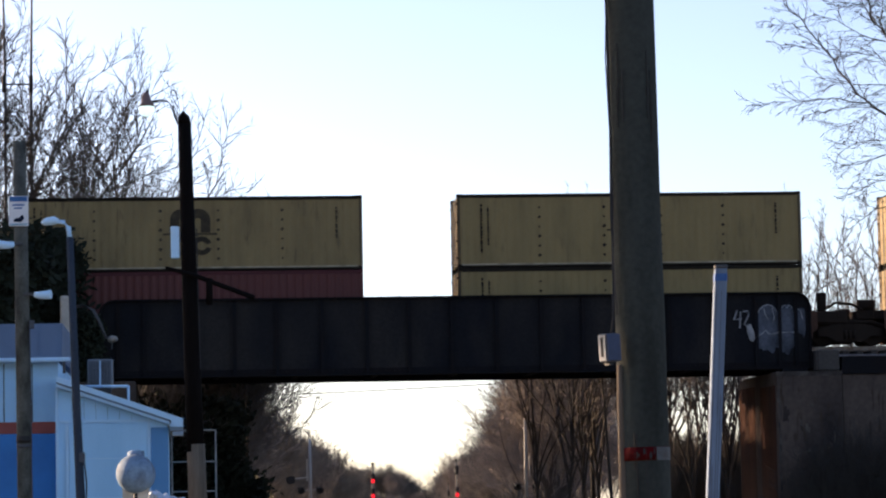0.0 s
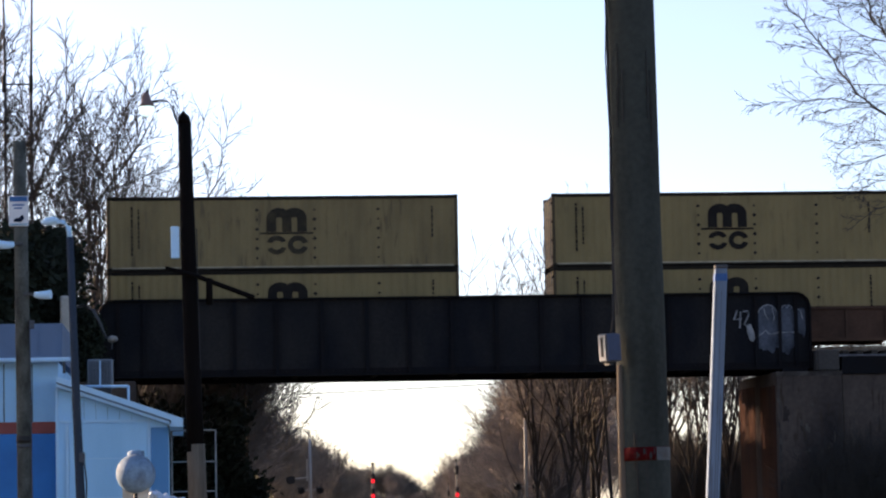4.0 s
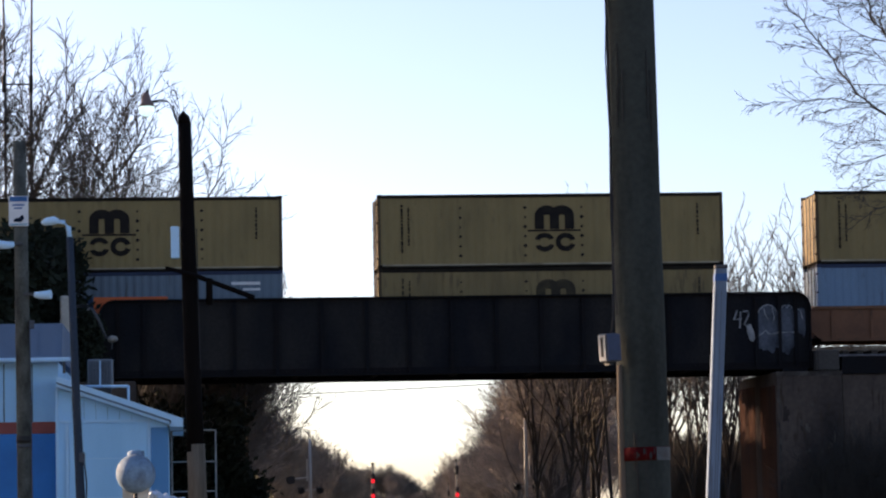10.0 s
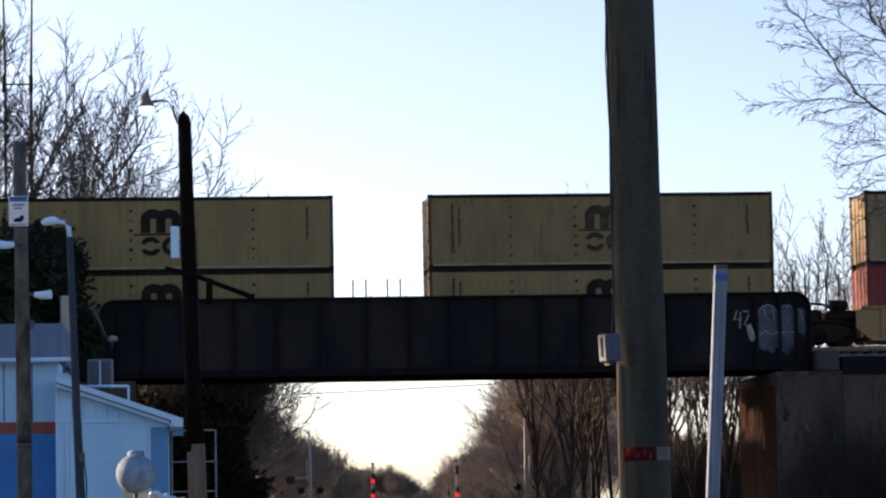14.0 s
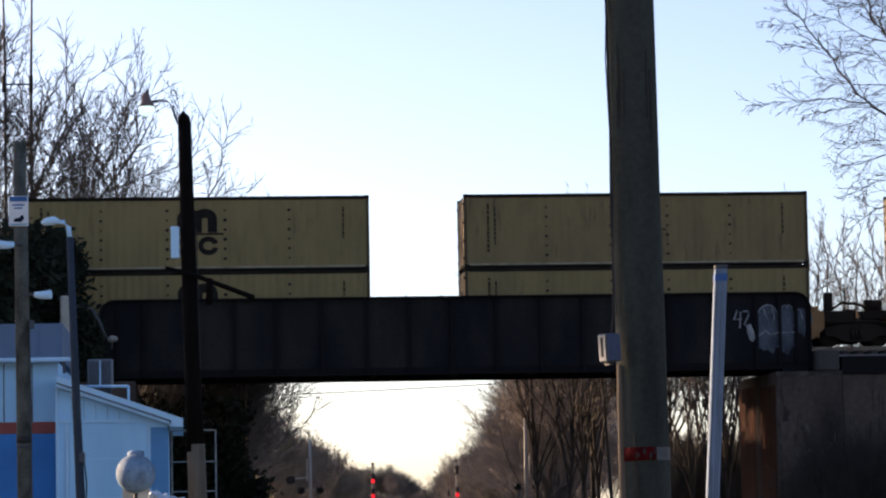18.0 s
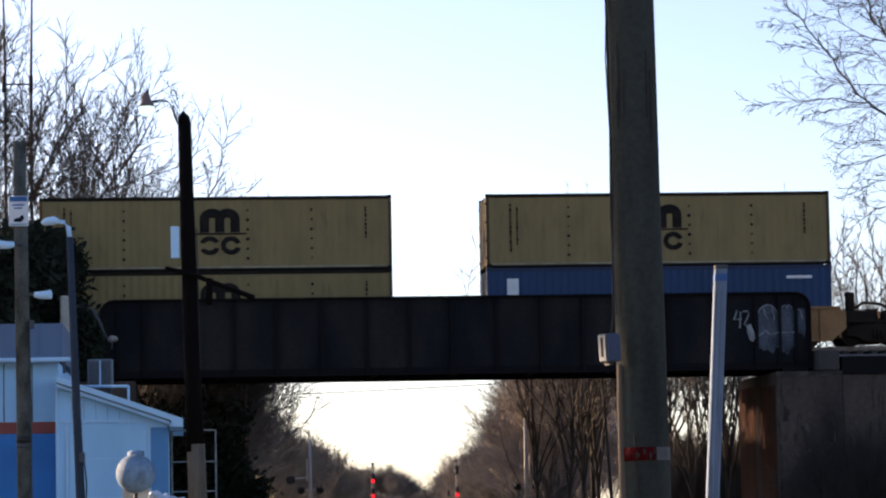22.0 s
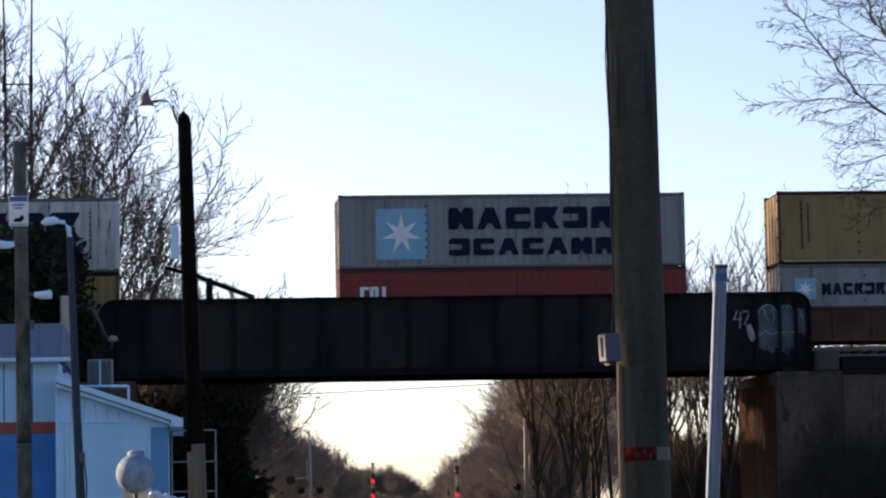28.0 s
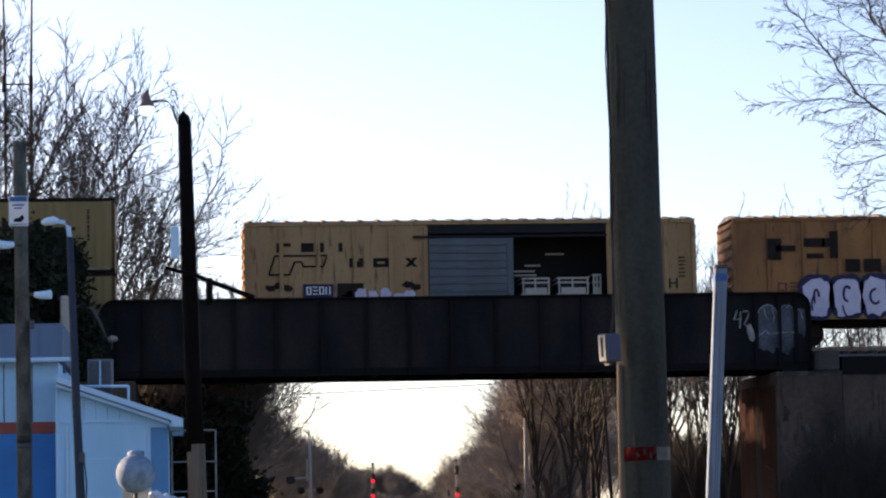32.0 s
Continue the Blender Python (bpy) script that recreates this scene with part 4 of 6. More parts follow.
# sprayed and stencilled marks on single cars
SY = -1.47
for k, x in enumerate((-5.4, -4.75, -4.1)):
    b = B()
    arc(b, x, 0.9, 0.3, 0.36, -0.4, 3.6, 0.06, SY, SY + 0.03)
    arc(b, x + 0.1, 0.55, 0.28, 0.3, 1.6, 4.9, 0.05, SY - 0.002, SY + 0.03)
    part("graffiti", b, M_LETW, CARS[9], "white looping graffiti")
for k in range(8):
    part("graffiti", blob(B(), 1.7 + k * 0.5, 0.88 + 0.06 * (k % 2), 0.56, 0.72 + 0.1 * (k % 3), SY - 0.002 * (k % 2), SY + 0.03, 130 + k, rough=0.16), M_TAGD, CARS[26], "faded lilac sprayed graffiti letter")
    b = B()
    arc(b, 1.7 + k * 0.5, 0.9 + 0.06 * (k % 2), 0.22, 0.3, 0.3 * k, 0.3 * k + 3.6, 0.045, SY - 0.012, SY + 0.02)
    part("graffiti", b, M_TAGL, CARS[26], "pale looping spray line")
for i, x in ((26, -2.75), (17, 1.3)):
    for k, kd in enumerate(("tc", "tc", "/\\")):
        part("stencil_mark", word_shape(x + k * 0.72, 0.5, 0.56, 0.52, kd), M_BRN, CARS[i], "red-brown stencilled mark")
for i, x0, n, w, h2, fill, line, lab in ((2, 1.4, 6, 0.5, 0.7, M_TAGP, M_CHALK, "pale blue sprayed graffiti letter"), (3, 2.6, 5, 0.5, 0.72, M_TAGD, M_CRATE_L, "cream outlined graffiti letter"),
                                         (4, 2.9, 5, 0.44, 0.85, M_LETW, M_BLACK, "bold white graffiti letter"), (23, 4.2, 5, 0.45, 0.75, M_TAGT, M_CHALK_D, "faded teal graffiti letter"),
                                         (37, 2.6, 4, 0.55, 0.62, M_LOGO, M_LETW, "black graffiti letter with white strokes")):
    for k in range(n):
        x = x0 + k * w * 0.92
        part("graffiti", blob(B(), x, 0.84 + 0.05 * (k % 2), w, h2 + 0.08 * (k % 3), SY - 0.002 * (k % 2), SY + 0.03, 200 + i * 7 + k, rough=0.2), fill, CARS[i], lab)
        b = B()
        arc(b, x, 0.86 + 0.05 * (k % 2), w * 0.36, h2 * 0.4, 0.9 * k, 0.9 * k + 3.4, 0.05, SY - 0.014, SY + 0.02)
        part("graffiti", b, line, CARS[i], "curling spray line")
part("graffiti", word_shape(2.1, 0.38, 0.55, 0.95, "tc"), M_CRATE_L, CARS[30], "cream sprayed letter")
part("graffiti", bx(-3.3, 3.4, SY + 0.001, SY + 0.03, 0.55, 1.27), M_LOGO, CARS[31], "black sprayed panel")
for k, kd in enumerate(("tc", "ltb", "lrm", "ltmb")):
    part("graffiti", word_shape(-2.9 + k * 1.5, 0.6, 0.95, 0.58, kd), M_CRATE_L, CARS[31], "cream sprayed letter")
for k in range(5):
    part("graffiti", word_shape(-3.2 + k * 0.95, 0.5, 0.7, 0.75, ("lt", "ltmb", "lrm", "lrtb", "o")[k]), M_CHALK, CARS[12], "pale sprayed graffiti letter")
for i, x in ((0, -3.4), (5, -3.4), (14, 0.3), (15, -3.4), (19, 0.4), (20, -3.4), (30, -3.4), (35, -3.4)):
    plate = part("number_plate", bx(x, x + 1.9, SY, SY + 0.03, 0.84, 1.12), M_BLACK, CARS[i], "black plate with pale stencilled bars")
    for k in range(8):
        part("stencil_bar", bx(x + 0.1 + k * 0.215 + (0.06 if k > 3 else 0), x + 0.22 + k * 0.215 + (0.06 if k > 3 else 0), SY - 0.006, SY - 0.001, 0.89, 1.07), M_LETW, plate)
for i, x, m in ((10, -1.7, M_CRATE_L), (25, -0.9, M_CRATE_L), (29, 2.1, M_CRATE_L)):
    for k in range(6):
        part("stencil_bar", bx(x + k * 0.23, x + 0.12 + k * 0.23, SY, SY + 0.03, 0.88, 1.06), m, CARS[i])
for i, m in ((13, M_BRN), (22, M_BRN), (27, M_STEN), (28, M_STEN)):
    for k, kd in enumerate(("tc", "tc", "/\\")):
        part("stencil_mark", word_shape(0.85 + k * 0.72, 0.52, 0.56, 0.5, kd), m, CARS[i], "red-brown stencilled mark")
for i in (15, 22):
    o = part("stencil_number", text_mesh("stencil_number", "40", 0.42, 0.01, M_LOGO), None, CARS[i], "dark stencilled number 40")
    o.matrix_basis = pose(-5.95, SY - 0.012, 0.86, 90, 0, 0)

# ---- poles ----
up = thing("utility_pole", pose(0, 0, 0), "thick weathered wooden utility pole with a red reflective band", "utility pole")
b = B()
rng = random.Random(5)
zs = [0.0, 0.6, 1.2, 1.8, 2.4, 3.0, 3.6, 4.2, 4.8, 5.4, 6.4, 7.6, 9.0]
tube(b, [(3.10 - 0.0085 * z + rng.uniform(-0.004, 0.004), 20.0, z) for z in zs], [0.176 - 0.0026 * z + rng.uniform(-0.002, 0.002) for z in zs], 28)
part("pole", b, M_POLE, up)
for k in range(16):  # drying cracks
    a = rng.uniform(3.4, 6.0)
    z0 = rng.uniform(0.5, 4.4)
    part("crack", tube(B(), [(3.10 - 0.0085 * z + 0.1705 * math.cos(a), 20 + 0.1705 * math.sin(a), z) for z in (z0, z0 + rng.uniform(0.2, 0.5))], 0.004, 4), M_BLACK, up, "dark drying crack")
b = B()  # a sunlit timber moulding that covers the earth wire
tube(b, [(2.9405 - 0.0055 * z, 19.942, z) for z in (0, 0.7, 1.4, 2.0, 2.4, 2.62)], [0.031, 0.031, 0.029, 0.03, 0.028, 0.024], 12)
part("wire_moulding", b, M_BUTT, up, "pale brown timber wire moulding")
part("reflective_band", tube(B(), [(3.083, 20, 1.975), (3.082, 20, 2.065)], 0.1745, 28), M_RED_BAND, up, "faded red reflective band")
b = B()
ring = [[b.verts.new((3.083 + r * math.cos(a), 20 + r * math.sin(a), z)) for a in [radians(q) for q in range(290, 351, 10)]] for r, z in ((0.176, 1.976), (0.176, 2.064), (0.172, 2.064), (0.172, 1.976))]
for k in range(6):
    for q in range(4):
        b.faces.new((ring[q][k], ring[q][k + 1], ring[(q + 1) % 4][k + 1], ring[(q + 1) % 4][k]))
for q, z, w in ((248, 2.01, 7), (262, 2.035, 5), (276, 2.005, 6), (285, 2.04, 3)):
    pb = B()
    rg = [[pb.verts.new((3.083 + 0.1757 * math.cos(radians(q + e)), 20 + 0.1757 * math.sin(radians(q + e)), z + h * (0.012 + 0.008 * math.sin(e * 2.1 + q)))) for e in (-w * 0.5, -w * 0.2, w * 0.15, w * 0.5)] for h in (-1.6, 1.6)]
    for k in range(3):
        pb.faces.new((rg[0][k], rg[0][k + 1], rg[1][k + 1], rg[1][k]))
    part("scuff", pb, M_BLACK, up, "dark scuff on the band")
part("band_end", b, M_WHITE_BAND, up, "silver reflector patch")
mb = part("meter_box", bx(-0.055, 0.055, -0.05, 0.05, 0, 0.19, bevel=0.008), M_BOXGREY, up, "grey metal junction box")
mb.matrix_basis = pose(2.845, 19.83, 2.635, 0, -3, 24)
part("box_door", bx(-0.052, 0.052, -0.062, -0.051, 0.006, 0.184, bevel=0.004), M_BOXF, mb, "blue-grey lid darkened for shade")
# plate added in a paler colour to paint sunlight on this side
part("side_plate", bx(-0.0595, -0.0555, -0.044, 0.044, 0.01, 0.18, bevel=0.002), M_AC, mb, "added pale plate for the sunlit box side")
part("side_slot", bx(-0.0625, -0.0598, -0.014, 0.012, 0.035, 0.165), M_DARK, mb, "dark slot")
part("box_hasp", bx(-0.03, 0.0, -0.03, 0.03, -0.022, 0.002), M_BLACK, mb)
part("conduit", tube(B(), [(2.86, 19.86, 2.83), (2.885, 19.9, 2.95), (2.893, 19.93, 4.2), (2.885, 19.95, 5.2), (2.885, 19.95, 8.5)], 0.008, 8), M_CABLE, up)
part("loose_wire", tube(B(), [(2.905, 19.88, 2.95), (2.875, 19.88, 3.6), (2.885, 19.9, 4.2), (2.868, 19.9, 4.7), (2.885, 19.9, 5.2)], 0.0045, 6), M_CABLE, up)

wp = thing("marker_post", pose(0, 0, 0), "white painted square timber post with a blue band", "post")


def squared(z0, z1, half, bevel):
    """A length of the leaning square post between two heights."""
    b = bx(-half, half, -half, half, z0, z1, bevel=bevel)
    m = Matrix.Rotation(radians(-3.0), 4, "Z")
    bmesh.ops.transform(b, matrix=m, verts=b.verts)
    for v in b.verts:
        v.co.x += 2.905 + 0.0617 * v.co.z
        v.co.y += 17
    return b


part("post_timber", squared(0, 3.03, 0.0355, 0.005), M_PIPE, wp)
part("blue_band", squared(2.955, 3.003, 0.0365, 0.004), M_TAPE_B, wp, "blue band")
part("post_cap", squared(3.031, 3.052, 0.0375, 0.005), M_GALV, wp)
for q, z0, z1 in ((-0.012, 0.3, 1.9), (0.006, 0.9, 2.9), (0.02, 0.1, 2.3), (-0.022, 1.4, 2.9)):
    b = bx(q - 0.0012, q + 0.0012, -0.0368, -0.0354, z0, z1)
    bmesh.ops.transform(b, matrix=Matrix.Rotation(radians(-3.0), 4, "Z"), verts=b.verts)
    for v in b.verts:
        v.co.x += 2.905 + 0.0617 * v.co.z
        v.co.y += 17
    part("grain_crack", b, M_GALV, wp, "fine weathering crack")

lp = thing("utility_pole", pose(0, 0, 0), "old grey wooden pole carrying a sign and floodlights", "utility pole")
part("pole", tube(B(), [(-2.87, 55, 0), (-2.89, 55, 2), (-2.92, 55, 5.3), (-2.955, 55, 8.5)], [0.145, 0.14, 0.13, 0.115], 18), M_POLE_G, lp)
sg = part("sign", bx(-3.145, -2.79, 54.83, 54.86, 6.92, 7.47, bevel=0.008), M_SIGN, lp, "white sign with blue header and picture")
part("sign_header", bx(-3.13, -2.805, 54.824, 54.8285, 7.37, 7.46), M_SIGNB, sg)
part("sign_bar", bx(-3.08, -2.86, 54.824, 54.8285, 7.29, 7.32), M_SIGNB, sg)
part("sign_bar", bx(-3.05, -2.9, 54.824, 54.8285, 7.235, 7.26), M_SIGNB, sg)
part("sign_picture", prism(B(), [(-3.06, 7.0), (-2.92, 6.99), (-2.86, 7.07), (-2.9, 7.13), (-2.95, 7.08), (-3.05, 7.05)], 54.824, 54.8285), M_NAVY, sg)
part("sign_foot", bx(-3.12, -2.81, 54.824, 54.8285, 6.935, 6.965), M_SKYB, sg)


def flood(x, z, d):
    f = part("floodlight", tube(B(), [(x, 54.75, z), (x + d * 0.1, 54.72, z - 0.02), (x + d * 0.3, 54.68, z - 0.01)], [0.05, 0.07, 0.085], 12), M_TRIM, lp, "white floodlight")
    part("bracket", tube(B(), [(x, 54.78, z), (-2.9, 54.9, z + 0.02)], 0.025, 6), M_GALV, f)


flood(-2.68, 5.66, 1)
flood(-3.05, 6.58, -1)
part("service_box", bx(-2.79, -2.70, 54.85, 55.0, 5.05, 5.2, bevel=0.01), M_BOXGREY, lp)
part("pole_strap", tube(B(), [(-2.898, 55, 2.88), (-2.898, 55, 2.94)], 0.142, 18), M_GALV, lp)
part("pole_strap", tube(B(), [(-2.9, 55, 2.97), (-2.9, 55, 3.09)], 0.143, 18), M_BLACK, lp)
part("down_wire", tube(B(), [(-2.78, 54.9, 0.3), (-2.76, 54.9, 3.0), (-2.79, 54.92, 5.2)], 0.012, 6), M_GALV, lp)

gl = thing("street_lamp", pose(0, 0, 0), "slim grey steel lamp post with a white lamp head", "street lamp")
part("pole", tube(B(), [(-1.74, 52, 0), (-1.785, 52, 1.9), (-1.87, 52, 4.3), (-1.935, 52, 6.45)], [0.085, 0.08, 0.068, 0.06], 16), M_LAMPPOST, gl)
part("arm", tube(B(), [(-1.935, 52, 6.42), (-1.96, 52, 6.62), (-2.03, 52, 6.71), (-2.18, 52, 6.725)], [0.05, 0.045, 0.04, 0.035], 10), M_TRIM, gl)
part("lamp_head", tube(B(), [(-2.12, 52, 6.735), (-2.2, 52, 6.74), (-2.34, 52, 6.72), (-2.42, 52, 6.69)], [0.035, 0.075, 0.07, 0.03], 12), M_TRIM, gl, "white lamp head")
part("junction_box", bx(-1.80, -1.70, 51.88, 51.95, 2.55, 2.72, bevel=0.01), M_BOXGREY, gl)
part("down_wire", tube(B(), [(-1.70, 51.93, 1.2), (-1.68, 51.93, 2.2), (-1.72, 51.93, 2.6)], 0.014, 6), M_CABLE, gl)

bp = thing("lamp_pole", pose(0, 0, 0), "black creosoted wooden pole with a yard light", "street lamp")
part("pole", tube(B(), [(0.235, 62, 2.9), (0.19, 62, 4.5), (0.11, 62, 8.0), (0.075, 62, 9.7)], [0.185, 0.175, 0.15, 0.137], 18), M_POLE_B, bp)
part("pole_tip", tube(B(), [(0.075, 62, 9.7), (0.065, 62, 9.85), (0.045, 62, 9.97)], [0.137, 0.115, 0.02], 18), M_POLE_B, bp)
part("pole_butt", tube(B(), [(0.31, 62, 0), (0.265, 62, 1.9), (0.238, 62, 3.05)], [0.2, 0.192, 0.187], 18), M_BUTT, bp, "bare brown lower end")
part("arm", tube(B(), [(-0.05, 61.9, 9.68), (-0.12, 61.85, 9.85), (-0.17, 61.82, 10.05), (-0.28, 61.8, 10.15), (-0.42, 61.8, 10.17), (-0.6, 61.8, 10.14)], 0.024, 8), M_GALV, bp)
lh = part("lamp_head", tube(B(), [(-0.71, 61.8, 10.33), (-0.71, 61.8, 10.22), (-0.7, 61.8, 10.12), (-0.7, 61.8, 10.04)], [0.06, 0.09, 0.12, 0.19], 16), M_LAMPCAP, bp, "brown lamp housing")
part("photocell", tube(B(), [(-0.68, 61.8, 10.33), (-0.68, 61.8, 10.39)], 0.03, 8), M_BLACK, lh)
part("lamp_glass", ball(B(), (-0.7, 61.8, 9.99), 0.165, squash=0.95), M_LAMP, lh, "glowing pale green glass")
part("transformer_box", bx(-0.235, -0.055, 61.72, 61.9, 6.88, 7.54, bevel=0.02), M_TRIM, bp, "white metal box")
part("brace", tube(B(), [(-0.35, 61.75, 6.69), (0.3, 61.75, 6.5), (1.48, 61.75, 6.04)], [0.035, 0.05, 0.055], 8), M_POLE_B, bp, "dark slanting timber arm")
part("brace_strut", tube(B(), [(0.55, 61.76, 6.46), (0.55, 61.76, 5.9)], 0.07, 8), M_POLE_B, bp)
part("service_wire", tube(B(), [(0.30, 61.82, 7.5), (0.32, 61.82, 6.2), (0.35, 61.82, 4.6)], 0.012, 5), M_CABLE, bp)

# ---- corner building ----
hb = thing("corner_building", pose(0, 0, 0), "low white and blue building with a red band and lean-to", "building")
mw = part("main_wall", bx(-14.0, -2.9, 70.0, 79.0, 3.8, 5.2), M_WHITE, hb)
part("red_band", bx(-14.0, -2.895, 69.985, 79.0, 3.53, 3.798), M_REDTRIM, mw, "brick-red painted band")
part("blue_wall", bx(-14.0, -2.9, 70.0, 79.0, 0.0, 3.528), M_BLUE, hb, "blue painted lower wall")
for x in (-12.6, -10.2, -7.8, -5.4, -4.15, -3.5):
    part("siding_joint", bx(x - 0.012, x + 0.012, 69.992, 69.998, 3.81, 5.15), M_GALV, mw)
bm = B()
o = [(69.75, 5.24), (69.75, 5.3), (70.3, 6.1), (79.2, 6.15), (79.2, 5.24)]
a = [bm.verts.new((-14.2, y, z)) for y, z in o]
c = [bm.verts.new((-2.8, y, z)) for y, z in o]
for k in range(5):
    bm.faces.new((a[k], a[(k + 1) % 5], c[(k + 1) % 5], c[k]))
bm.faces.new(a)
bm.faces.new(c[::-1])
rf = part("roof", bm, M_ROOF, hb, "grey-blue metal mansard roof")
for k in range(24):
    x = -14.0 + k * 0.485
    bm = B()
    tube(bm, [(x, 69.74, 5.31), (x, 70.29, 6.11)], 0.014, 4)
    part("roof_seam", bm, M_ROOF, rf)
part("gutter", bx(-14.2, -2.45, 69.55, 69.745, 5.17, 5.27, bevel=0.02), M_TRIM, hb, "pale metal gutter")
part("gutter_end", bx(-2.78, -2.72, 69.6, 69.72, 4.9, 5.168), M_GALV, hb)
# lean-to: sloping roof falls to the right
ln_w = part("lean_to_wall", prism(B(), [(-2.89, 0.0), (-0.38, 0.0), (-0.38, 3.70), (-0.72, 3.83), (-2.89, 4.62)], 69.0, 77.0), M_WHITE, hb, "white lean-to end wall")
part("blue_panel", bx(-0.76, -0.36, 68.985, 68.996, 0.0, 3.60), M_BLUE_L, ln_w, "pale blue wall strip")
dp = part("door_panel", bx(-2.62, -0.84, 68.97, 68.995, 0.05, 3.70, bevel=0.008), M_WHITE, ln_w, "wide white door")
for z in (1.1, 2.0, 2.9):
    part("door_joint", bx(-2.6, -0.86, 68.964, 68.969, z, z + 0.02), M_TRIM, dp)
for k in range(8):
    x = -2.55 + k * 0.27
    part("siding_joint", bx(x - 0.003, x + 0.003, 68.993, 68.999, 3.8, 4.46 - 0.345 * (x + 2.85)), M_GALV, ln_w)
part("head_trim", bx(-2.85, -0.7, 68.95, 68.99, 3.735, 3.79), M_TRIM, ln_w)
part("side_trim", bx(-0.835, -0.775, 68.955, 68.99, 0.0, 3.73), M_TRIM, ln_w)
part("side_trim", bx(-2.70, -2.63, 68.955, 68.99, 0.0, 3.73), M_TRIM, ln_w)
part("corner_trim", bx(-2.92, -2.86, 68.94, 68.99, 0.0, 4.58), M_TRIM, ln_w)
rfl = part("lean_to_roof", prism(B(), [(-2.89, 4.64), (-0.05, 3.71), (-0.05, 3.78), (-2.89, 4.78)], 68.7, 77.3), M_ROOF, hb, "pale sloping roof")
part("fascia", prism(B(), [(-2.89, 4.66), (-0.30, 3.755), (-0.28, 3.60), (-0.02, 3.60), (-0.02, 3.79), (-2.89, 4.79)], 68.64, 68.695), M_TRIM, rfl, "white fascia board")
# thin grey line along the fascia's lower edge
part("drip_edge", prism(B(), [(-2.89, 4.625), (-0.33, 3.725), (-0.33, 3.755), (-2.89, 4.655)], 68.66, 68.69), M_ROOF, rfl, "grey strip below the fascia")
part("soffit_board", prism(B(), [(-2.89, 4.56), (-0.33, 3.66), (-0.33, 3.72), (-2.89, 4.62)], 68.69, 68.985), M_TRIM, rfl)
part("eave", bx(-0.34, -0.02, 68.7, 77.2, 3.6, 3.68), M_TRIM, rfl)

ac = thing("air_conditioner", pose(0, 0, 0), "pale grey rooftop air conditioner", "air conditioner")
part("cabinet", bx(-2.35, -1.73, 74.0, 74.6, 4.72, 5.44, bevel=0.02), M_AC, ac)
for k in range(14):
    x = -2.30 + k * 0.038
    part("grille_slat", bx(x, x + 0.016, 73.985, 73.997, 4.78, 5.38), M_GALV, ac)
part("corner_strip", bx(-2.06, -2.02, 73.975, 73.984, 4.78, 5.4), M_TRIM, ac)
part("stand", bx(-2.3, -1.78, 74.05, 74.55, 4.3, 4.72), M_GALV, ac)
rr = thing("roof_frame", pose(0, 0, 0), "white pipe frame on the lean-to roof", "railing")
part("top_bar", tube(B(), [(-2.4, 73.2, 4.74), (-1.34, 73.2, 4.73)], 0.035, 8), M_TRIM, rr)
part("leg", tube(B(), [(-1.34, 73.2, 4.74), (-1.34, 73.2, 4.2)], 0.035, 8), M_TRIM, rr)
part("leg", tube(B(), [(-2.4, 73.2, 4.74), (-2.4, 73.2, 4.6)], 0.035, 8), M_TRIM, rr)

gate = thing("gate_frame", pose(0, 0, 0), "worn off-white tubular metal gate frame", "gate")
for x in (-0.30, 0.75):
    part("upright", tube(B(), [(x, 72, 0), (x, 72, 3.6)], 0.02, 8), M_GATE, gate)
for z in (2.14, 2.85, 3.6):
    part("crossbar", tube(B(), [(-0.3, 72, z), (0.75, 72, z)], 0.018, 8), M_GATE, gate)

tk = thing("propane_tank", pose(0, 0, 0), "weathered grey-white propane tank with a valve dome", "tank")
bm = B()
rr_, zc = 0.375, 2.42
tube(bm, [(-0.945, 57.9, zc)] + [(-0.945, 57.9 + 0.05 + 0.3 * q, zc) for q in (0.1, 0.4, 1.0)] + [(-0.945, 60.0, zc), (-0.945, 60.3, zc)], [0.12, 0.22, 0.33, rr_, rr_, 0.05], 28)
part("shell", bm, M_TANK, tk)
part("valve_dome", tube(B(), [(-0.95, 58.7, zc + 0.3), (-0.95, 58.7, zc + 0.42), (-0.95, 58.7, zc + 0.46)], [0.17, 0.15, 0.08], 16), M_TANK, tk, "blue-grey valve dome")
part("lifting_lug", bx(-0.83, -0.77, 58.3, 58.36, zc + 0.28, zc + 0.44), M_TANK, tk)
for y in (58.4, 59.7):
    part("saddle", bx(-1.2, -0.7, y, y + 0.2, 0.0, zc - 0.25), M_CONC_L, tk)
part("drain", tube(B(), [(-0.94, 58.05, zc - 0.38), (-0.94, 58.05, zc - 0.6)], 0.04, 8), M_BLACK, tk)

bm = B()
rng = random.Random(8)
for k in range(22):
    ball(bm, (-0.56 + 0.64 * k / 21, 57 + rng.uniform(-0.2, 0.2), 1.80 + 0.2 * (1 - k / 21) * rng.random()), rng.uniform(0.1, 0.15), 12, 8, 0.7)
box(bm, -0.62, 0.12, 56.75, 57.3, 0.0, 1.8)
bmesh.ops.subdivide_edges(bm, edges=[e for e in bm.edges if e.calc_length() > 0.3], cuts=5, use_grid_fill=True)
for v in bm.verts:
    v.co += Vector(noise.noise_vector(v.co * 9)) * 0.055
solid("covered_stack", bm, M_SHEET, "heap under crumpled white plastic sheeting", "tarp heap")

